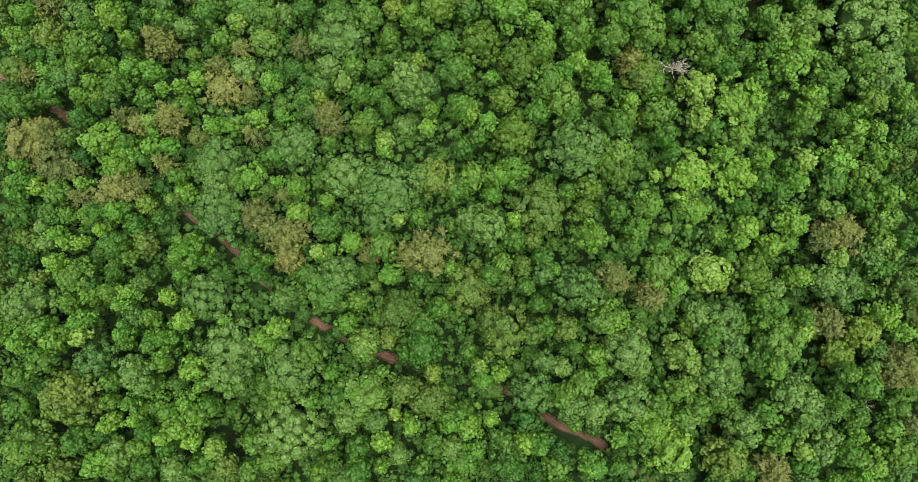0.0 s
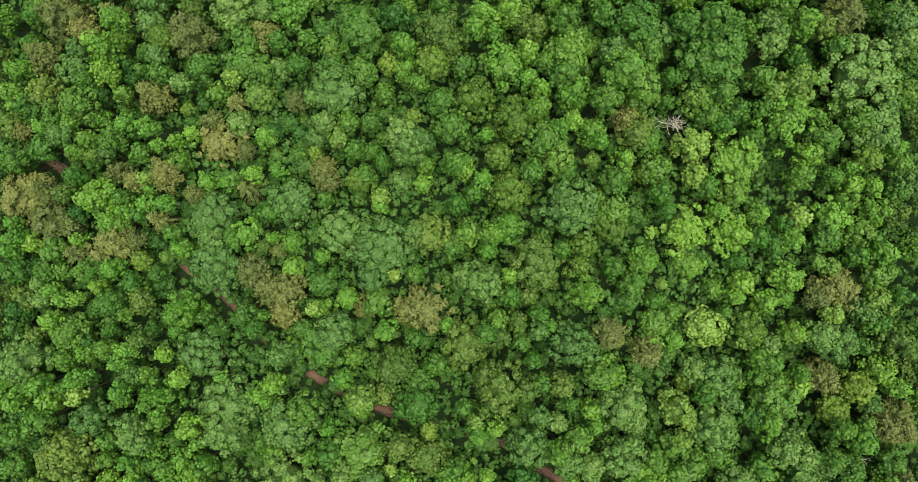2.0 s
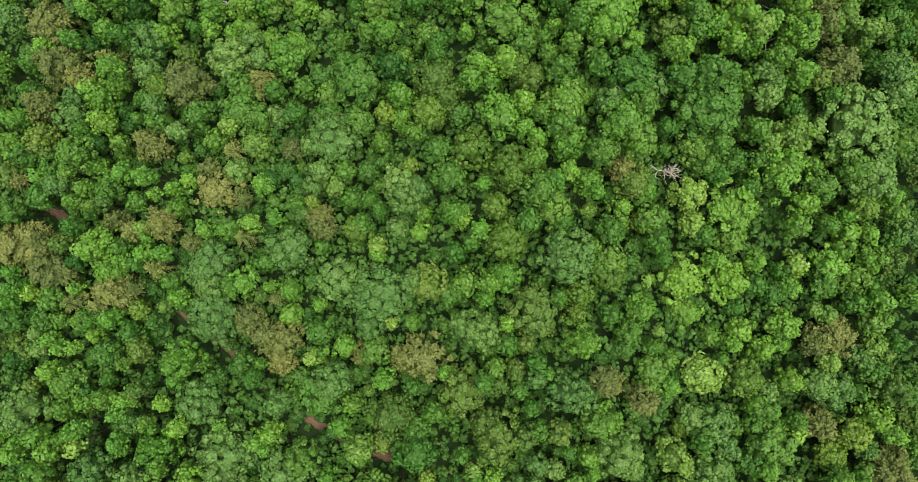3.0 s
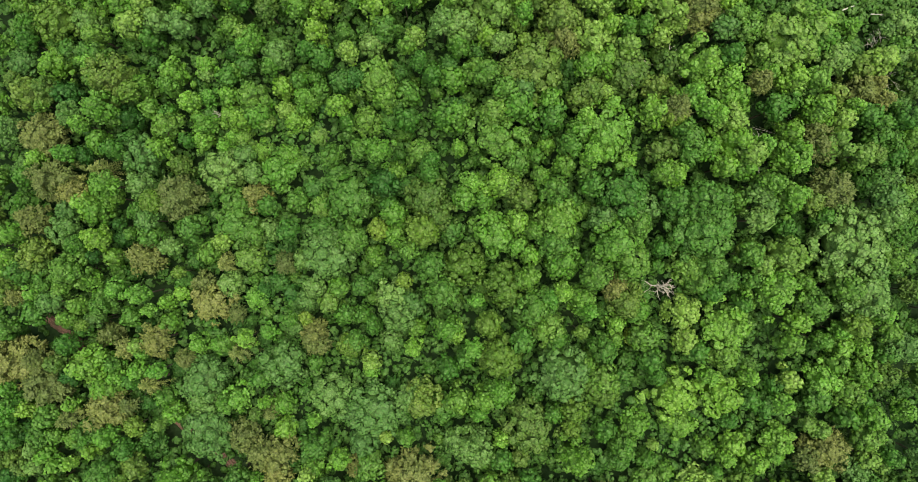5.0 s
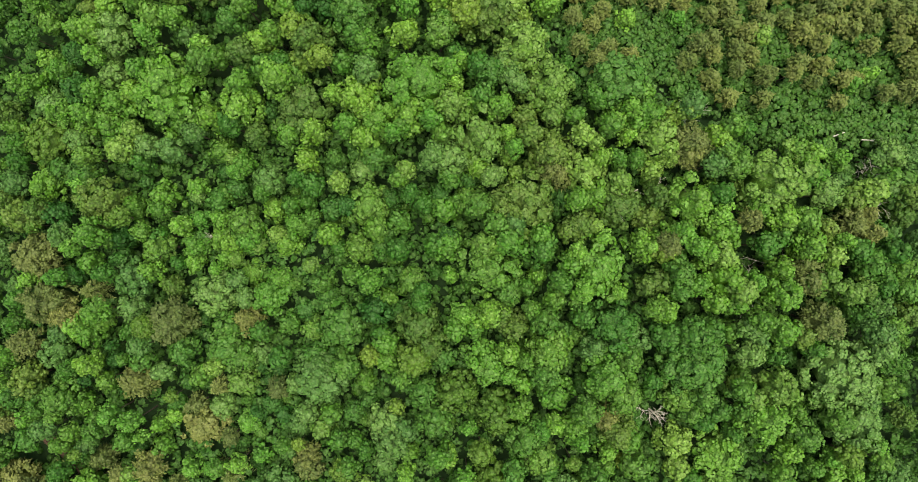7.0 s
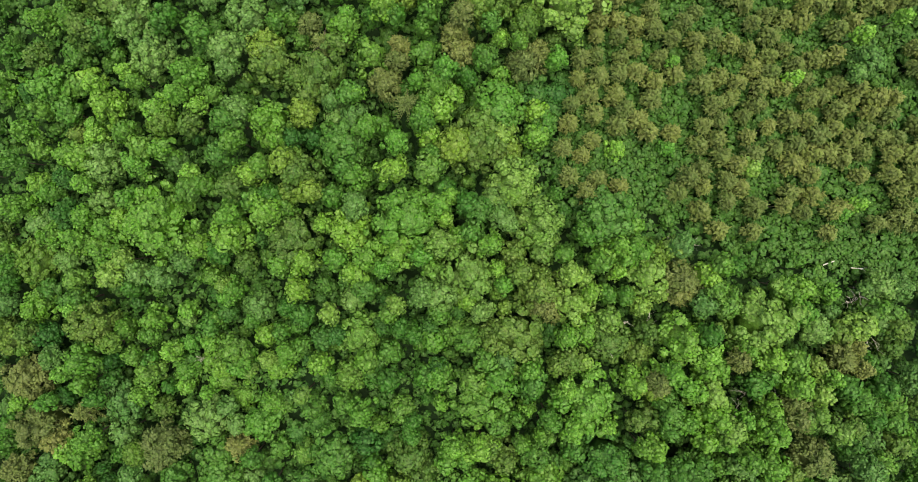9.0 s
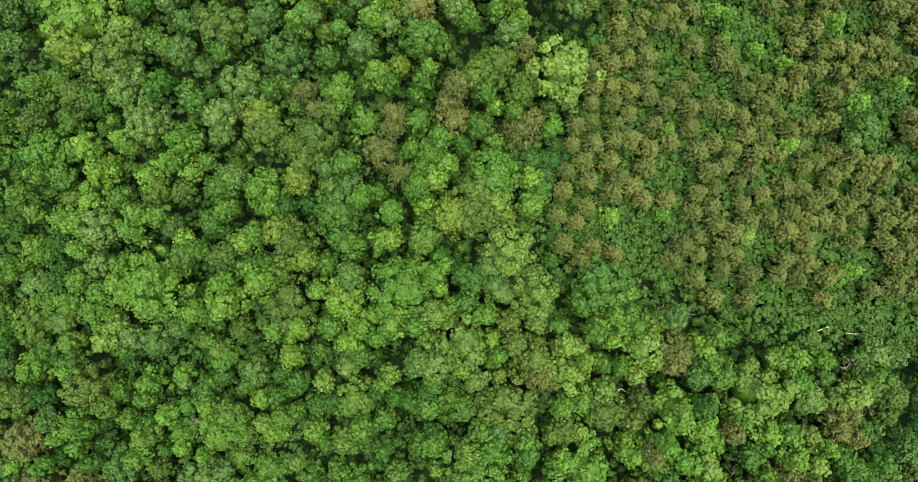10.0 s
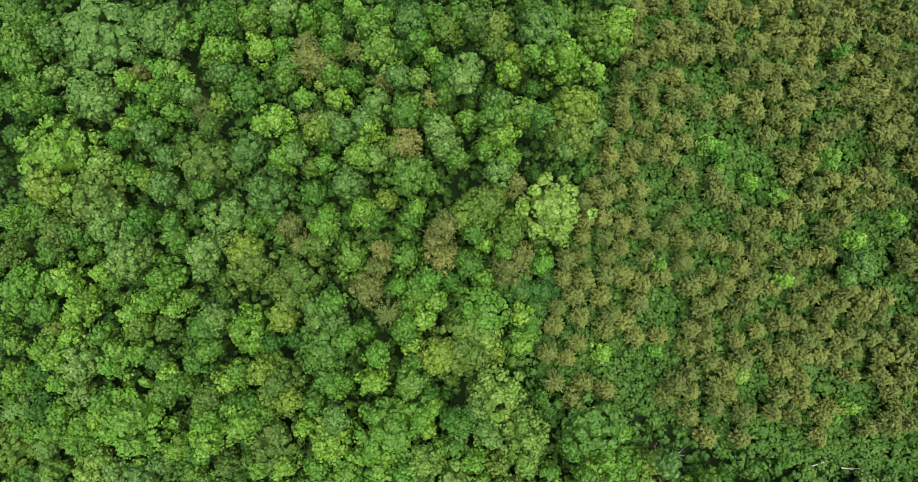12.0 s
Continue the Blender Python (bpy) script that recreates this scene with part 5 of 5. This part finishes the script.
grove(LARCH, ((-22.2, 20.4, 16.8, 4.8), (28.4, 29.7, 22.8, 4.4), (-72.2, 42.7, 14.6, 5.1), (-72.0, 57.8, 11.5, 8.7), (-68.9, 49.6, 13.9, 9.1), (-65.5, 47.6, 13.7, 5.1), (-46.4, 46.3, 15.6, 8.4), (-32.5, 46.0, 15.0, 5.1), (37.4, 58.9, 29.4, 2.7), (49.9, 61.8, 30.0, 3.6), (59.0, 54.3, 27.5, 3.7), (60.5, 52.0, 28.3, 5.1), (62.3, 45.1, 28.2, 6.9), (68.2, 60.6, 26.2, 5.6), (70.6, 59.1, 26.5, 3.7), (71.0, 62.0, 22.6, 4.8), (19.9, 71.0, 24.3, 5.6), (21.3, 69.5, 24.1, 3.8),))
grove(LARCH, ((41.3, 74.2, 28.3, 5.8), (41.6, 72.1, 27.1, 4.6), (43.3, 73.5, 26.4, 5.5), (-5.8, 108.6, 19.9, 3.8), (-4.6, 107.3, 23.0, 5.3), (-2.7, 110.9, 22.6, 3.8), (7.6, 112.1, 23.5, 5.6), (18.1, 110.4, 23.1, 6.0), (20.1, 111.8, 21.9, 5.6), (-30.8, 137.0, 19.8, 3.8), (-17.3, 117.9, 20.2, 4.1), (-2.2, 113.3, 21.9, 3.7), (2.2, 130.5, 24.0, 5.6), (6.7, 115.0, 22.7, 4.6), (8.2, 117.3, 27.2, 4.5), (19.2, 123.3, 24.9, 3.6), (-40.5, 142.9, 19.6, 3.8), (-13.4, 147.0, 21.0, 3.7),))
grove(LARCH, ((-13.1, 144.2, 22.8, 5.3), (-10.8, 143.3, 23.3, 4.6), (-6.0, 145.6, 20.4, 2.8),))

# small larches standing in for a withered pinkish shrub and a dead tan tree
grove(LARCH, ((29.4, 29.7, 18.5, 4.0), (37.5, 57.9, 29.0, 3.6)))

# chestnut trees
grove(CHESTNUT, ((-4.3, -22.1, 19.5, 3.3), (40.0, -15.0, 15.1, 4.0), (65.3, -19.8, 17.3, 6.0), (68.2, -15.6, 19.4, 5.9), (-53.6, 6.5, 16.8, 3.8), (21.4, 5.7, 17.9, 3.6), (22.1, 9.0, 19.9, 4.9), (26.9, 11.9, 20.5, 5.8), (49.3, -5.7, 20.5, 6.8), (-60.9, 24.5, 18.8, 2.3), (-46.3, 33.0, 13.9, 2.6), (-23.7, 24.9, 16.4, 2.6), (-16.1, 20.2, 17.8, 5.0), (-6.7, 31.1, 17.0, 3.0), (3.7, 33.7, 19.8, 7.7), (7.5, 23.9, 21.1, 4.8), (9.4, 18.4, 21.1, 8.0), (10.9, 30.2, 20.7, 8.6),))
grove(CHESTNUT, ((22.4, 22.7, 23.6, 2.8), (24.8, 12.8, 21.2, 4.8), (32.4, 20.9, 17.9, 4.0), (48.7, 35.4, 24.0, 2.8), (68.0, 22.8, 23.4, 4.7), (-50.5, 45.4, 15.6, 5.0), (-11.0, 40.0, 17.9, 3.9), (-3.1, 39.6, 21.3, 5.8), (37.2, 57.1, 27.3, 4.6), (-70.5, 79.1, 8.5, 8.9), (-54.1, 64.7, 15.2, 4.0), (13.0, 73.1, 23.2, 3.8), (13.9, 70.2, 22.9, 2.8), (37.7, 79.0, 23.8, 4.6), (39.0, 78.6, 25.5, 3.6), (-42.4, 102.0, 20.2, 5.7), (-21.8, 94.7, 24.1, 4.6), (-21.2, 90.0, 19.9, 4.7),))
grove(CHESTNUT, ((-20.8, 95.8, 20.4, 4.7), (-18.4, 103.0, 22.0, 5.6), (-17.5, 89.8, 23.5, 4.6), (5.7, 95.4, 22.1, 4.6), (6.7, 96.8, 25.7, 6.3), (9.6, 101.4, 19.4, 4.7), (15.6, 96.1, 19.8, 4.7), (-53.9, 124.8, 25.3, 6.4), (-39.9, 125.6, 19.3, 3.8), (-24.3, 113.9, 21.2, 6.6), (-13.2, 127.2, 20.4, 3.8), (-11.4, 132.8, 24.3, 4.6), (-1.2, 121.7, 19.9, 3.8), (10.9, 118.5, 25.9, 4.5), (11.8, 117.6, 23.4, 4.6), (12.7, 119.4, 26.3, 6.3), (16.6, 122.1, 22.8, 3.7), (18.1, 115.6, 25.7, 5.4),))
grove(CHESTNUT, ((19.2, 117.4, 23.3, 4.6), (28.6, 134.3, 30.1, 7.8), (-27.8, 137.8, 20.4, 4.1), (9.0, 147.9, 24.7, 5.1), (10.8, 147.2, 21.6, 3.7), (19.1, 144.8, 21.2, 3.7), (20.8, 143.1, 22.3, 3.7), (31.6, 148.3, 24.3, 4.6), (32.0, 145.5, 26.9, 5.4),))

# spruce trees
grove(SPRUCE, ((-65.1, 8.0, 18.3, 4.9), (-30.5, 8.5, 16.2, 5.5), (-67.4, 18.7, 15.7, 5.0), (-51.0, 13.9, 17.9, 5.5), (-38.4, 34.3, 14.4, 4.3), (-36.0, 19.1, 16.5, 7.5), (-61.9, 51.5, 11.0, 6.5), (-1.1, 103.5, 26.3, 5.6), (-15.2, 114.6, 22.0, 7.7), (-13.1, 134.4, 23.2, 6.5), (-1.6, 140.7, 20.4, 5.9), (6.3, 137.7, 22.3, 6.5),))


def tops_near(x, y):
    """The height of the crowns round about."""
    d = (np.array([p[0] for p in PLANTED]) - x) ** 2 + (np.array([p[1] for p in PLANTED]) - y) ** 2
    return float(np.mean([PLANTED[i][3] for i in np.argsort(d)[:4]]))


# ---- the young pine plantation, in loose rows with bushy gaps ----
EDGE_Y = (66, 72, 78, 84, 90, 100, 112, 122, 139, 153, 200)
EDGE_X = (90, 84, 58, 42, 24, 24, 28, 31, 36.5, 40, 47)
GAPS = ((52.8, 139.5, 3.9), (53.6, 129.7, 4.9), (74.3, 127.7, 3.9), (51.4, 117.5, 3.4), (59.9, 123.2, 4.9), (50.3, 110.6, 2.9),
        (66.2, 114.1, 2.5), (78.6, 113.8, 3.9), (79.0, 107.9, 4.0), (45.1, 121.6, 3.1), (43.6, 119.7, 2.5), (43.9, 110.8, 2.2),
        (44.2, 102.9, 4.4), (57.9, 90.6, 3.9), (60.1, 102.4, 2.5), (68.9, 89.2, 3.4), (76.3, 87.0, 3.4), (73.2, 82.1, 2.2),
        (34.2, 94.7, 4.4), (39.6, 93.1, 3.9), (38.0, 89.1, 4.0), (39.9, 83.1, 4.4), (84.9, 103.7, 3.4), (85.1, 116.6, 2.9),
        (80.7, 75.9, 5.9), (58.8, 82.5, 3.0), (60.7, 75.5, 7.0), (72.7, 75.1, 7.0), (48.7, 75.8, 5.0))


def in_plantation(x, y):
    return x > np.interp(y, EDGE_Y, EDGE_X) and y > 66 and x < 115


def near_tree(x, y, share):
    return any((x - a) ** 2 + (y - b) ** 2 < (r * share) ** 2 for a, b, r, _ in PLANTED)


def far_enough(x, y, spots, d):
    return all((x - a) ** 2 + (y - b) ** 2 > d * d for a, b in spots)


spots = []
for _ in range(9000):
    x, y = choose.uniform(20, 93), choose.uniform(66, 170)
    thin = 1.35 if y < 84 else 1.0
    if in_plantation(x, y) and far_enough(x, y, spots, 2.65 * thin) and not near_tree(x, y, 0.95) and not any((x - a) ** 2 + (y - b) ** 2 < (r * 1.1) ** 2 for a, b, r in GAPS):
        spots.append((x, y))
spots.sort(key=lambda p: abs(p[0] - 55) / 1.0 + abs(p[1] - 112) / 2.2)
for x, y in spots[:300]:
    plant("pine", x, y, float(ground_at(x, y)) + choose.uniform(7.2, 9.8), choose.uniform(2.7, 3.8))


def stand(name, label, rows):
    """Trees past those that can be told apart, joined into one."""
    v, f, mats, slots, start = [], [], [], [], 0
    for species, x, y, top, wide in rows:
        r = wide / 2
        k = min(range(7), key=lambda i: abs(RADII[i] - r))
        half = r * STYLE[species][3]
        base = float(ground_at(x, y))
        mat = LEAVES[species]
        if mat not in mats:
            mats.append(mat)
        for me, place, scale, m in ((choose.choice(CROWNS[species, k]), (x, y, top - half), (r / RADII[k],) * 3, mats.index(mat)),
                                    (choose.choice(TRUNKS), (x, y, base), (r, r, top - base - half * 0.45), -1)):
            c = np.empty(len(me.vertices) * 3)
            me.vertices.foreach_get("co", c)
            turn = Matrix.Rotation(choose.uniform(0, 6.283), 3, "Z")
            c = (c.reshape(-1, 3) * np.array(scale)) @ np.array(turn).T + np.array(place)
            v.append(c)
            f += [tuple(start + i for i in p.vertices) for p in me.polygons]
            slots += [m] * len(me.polygons)
            start += len(c)
        PLANTED.append((x, y, r, top))
    me = mesh_of(name, np.concatenate(v).tolist(), f, mats + [BARK])
    me.polygons.foreach_set("material_index", [m if m >= 0 else len(mats) for m in slots])
    return tagged(new(name, me), label, "woodland", kind="stuff")


stand("pine_stand", "olive-tan young pines at the rim of the plantation",
      [("pine", x, y, float(ground_at(x, y)) + choose.uniform(7.2, 9.8), choose.uniform(2.7, 3.8)) for x, y in spots[300:]])

# ---- lower trees: over the overgrown stretches of the track, and in the gaps of the canopy ----
hazels = []
for i in range(8, 392, 4):
    x, y = TX[i] + choose.uniform(-1.4, 1.4), TY[i] + choose.uniform(-1.4, 1.4)
    if not shows_track(x, y, 1.0) and not near_tree(x, y, 0.45) and far_enough(x, y, hazels, 1.8):
        hazels.append((x, y))
for _ in range(26000):
    x, y = choose.uniform(-78, 82), choose.uniform(-44, 164)
    if not in_plantation(x, y) and not shows_track(x, y, 1.2) and not near_tree(x, y, 0.9) and far_enough(x, y, hazels, 2.3):
        hazels.append((x, y))
for i, (x, y) in enumerate(hazels[:560]):
    g = float(ground_at(x, y))
    beside = off_track(x, y) < 2.6
    share = choose.uniform(0.28, 0.42) if beside else choose.uniform(0.36, 0.6)
    # only hazels beside the track: their darker leaf colour imitates the lane's shade
    plant("hazel" if i % 2 or beside else "rowan", x, y, g + (tops_near(x, y) - g) * share, choose.uniform(2.5, 3.9))

# ---- forest beyond the measured part, so that the place is closed all round ----
outer = []
for _ in range(16000):
    x, y = choose.uniform(-90, 90), choose.uniform(-49, 168)
    if not in_plantation(x, y) and off_track(x, y) > 3.2 and far_enough(x, y, outer, 5.2) and not near_tree(x, y, 1.2) and (x < -58 or x > 66 or y < -36 or y > 147):
        outer.append((x, y))
stand("outer_woods", "mixed green trees of the surrounding forest",
      [(choose.choice((OAK, MAPLE, LINDEN, BEECH, ALDER, HORNBEAM)), x, y, float(ground_at(x, y)) + choose.uniform(9, 14), choose.uniform(3.6, 6)) for x, y in outer])


# ---- undergrowth: bushes and saplings wherever the crowns leave room ----
def bushes(name, label, material, places, leaf):
    p = np.array(places)
    n = len(p)
    base = np.stack([p[:, 0], p[:, 1], ground_at(p[:, 0], p[:, 1])], 1)
    tops = base + np.array([0, 0, 1.0]) * (p[:, 3] * 0.75).reshape(-1, 1)
    ways = np.array([0, 0, 1.0]) + rng.normal(0, 0.3, (n, 3))
    solids = clothe(rng, tops, ways, p[:, 2] * 0.8, 0.8, leaf, 0.65, 0.2, crowded=False)
    tagged(new(name, leafy(name, material, solids)), label, "undergrowth", kind="stuff")


near = [(x, y, r) for x, y, r, _ in PLANTED]
NX, NY, NR = (np.array([p[i] for p in near]) for i in range(3))
under, scrub = [], []
for step, low, high, kept, planted, heights in ((1.8, (-88, -48), (90, 166), under, False, (2.0, 6.0)), (1.0, (20, 66), (92, 170), scrub, True, (2.2, 5.2))):
    for y in np.arange(low[1], high[1], step):
        for x in np.arange(low[0], high[0], step):
            a, b = x + choose.uniform(-0.6, 0.6), y + choose.uniform(-0.6, 0.6)
            if in_plantation(a, b) != planted or off_track(a, b) < 1.0:
                continue
            if shows_track(a, b, 1.0):
                kept.append((a, b, choose.uniform(0.4, 0.8), choose.uniform(0.5, 1.2)))
            elif (np.sqrt((NX - a) ** 2 + (NY - b) ** 2) - NR * 0.5).min() > 0:
                kept.append((a, b, choose.uniform(0.8, 1.5), choose.uniform(*heights)))
bushes("undergrowth", "dark green saplings and bushes between the trees", LEAVES["hazel"], under, 0.42)
bushes("scrub", "lush green bushes between the young pines", LEAVES["shrub"], scrub, 0.36)


# ---- dead wood ----
def branches(rng, verts, faces, a, d, length, radius, depth):
    b = a + d * length
    limb(verts, faces, a, b, radius, radius * 0.62, 5)
    if depth:
        for _ in range(3 if depth > 1 else 2):
            way = unit(d + rng.normal(0, 0.45, 3))
            branches(rng, verts, faces, a + (b - a) * rng.uniform(0.55, 1.0), way, length * rng.uniform(0.55, 0.8), radius * 0.58, depth - 1)


def dead_tree(name, label, x, y, lift, lean, size, radius, depth=4, seed=0, category="dead tree"):
    r = np.random.default_rng(seed)
    verts, faces = [], []
    branches(r, verts, faces, np.array([0, 0, 0.0]), unit(np.array(lean, float)), size, radius, depth)
    ob = new(name, mesh_of(name, verts, faces, [PALE_BARK]))
    ob.location = (x, y, float(ground_at(x, y)) + lift)
    return tagged(ob, label, category)


dead_tree("dead_tree", "bare bleached dead tree with forked branches", 36.7, 29.6, -0.2, (0.02, 0.02, 1), 3.3, 0.26, 5, 4)
dead_tree("dead_tree", "bare grey dead tree among the leafy crowns", 34.2, 66.6, -0.2, (0.0, 0.1, 1), 5.8, 0.2, 4, 8)
dead_tree("dead_tree", "bare grey dead tree with a forked top", 52.6, 50.6, -0.2, (0.05, 0.0, 1), 5.4, 0.2, 4, 9)
dead_tree("dead_tree", "bare brown-grey dead tree beside a fresh green beech", 58.3, 50.0, -0.2, (0.05, 0.0, 1), 5.6, 0.2, 4, 21)
dead_tree("dead_tree", "bare grey dead tree standing between green crowns", 67.5, 38.5, -0.2, (0.05, 0.0, 1), 4.6, 0.18, 4, 13)
dead_tree("dead_tree", "bleached dead tree reaching through an ash crown", 43.4, 79.0, -0.2, (0.03, 0.02, 1), 4.4, 0.13, 4, 4)
dead_tree("dead_tree", "thin bleached dead tree at the edge of the scrub", 73.0, 68.8, -0.2, (0.1, 0.0, 1), 4.0, 0.16, 4, 23)
dead_tree("dead_tree", "thin bleached dead tree among young broadleaf trees", 74.9, 64.2, -0.2, (0.0, 0.1, 1), 4.2, 0.16, 4, 26)
dead_tree("dead_bush", "withered grey-brown bush with dense bare twigs", -38.0, 60.2, 3.5, (0.1, 0.1, 1), 2.2, 0.1, 5, 17, "dead bush")
dead_tree("fallen_branch", "pale fallen branch lying beside the dirt track", 18.4, -32.2, 0.35, (1, -0.35, 0.12), 1.7, 0.08, 3, 3, "branch")
dead_tree("fallen_branch", "pale fallen branches lying among bushes", 69.6, -29.0, 4.2, (1, -0.1, 0.12), 1.9, 0.09, 3, 6, "branch")
dead_tree("fallen_branch", "white fallen treetop lying in the scrub", 73.0, 75.0, 4.0, (1, -0.1, 0.15), 1.9, 0.1, 3, 7, "branch")
dead_tree("fallen_log", "white barkless log lying in the scrub", 68.0, 75.6, 4.0, (1, 0.35, 0.1), 2.0, 0.12, 0, 5, "log")
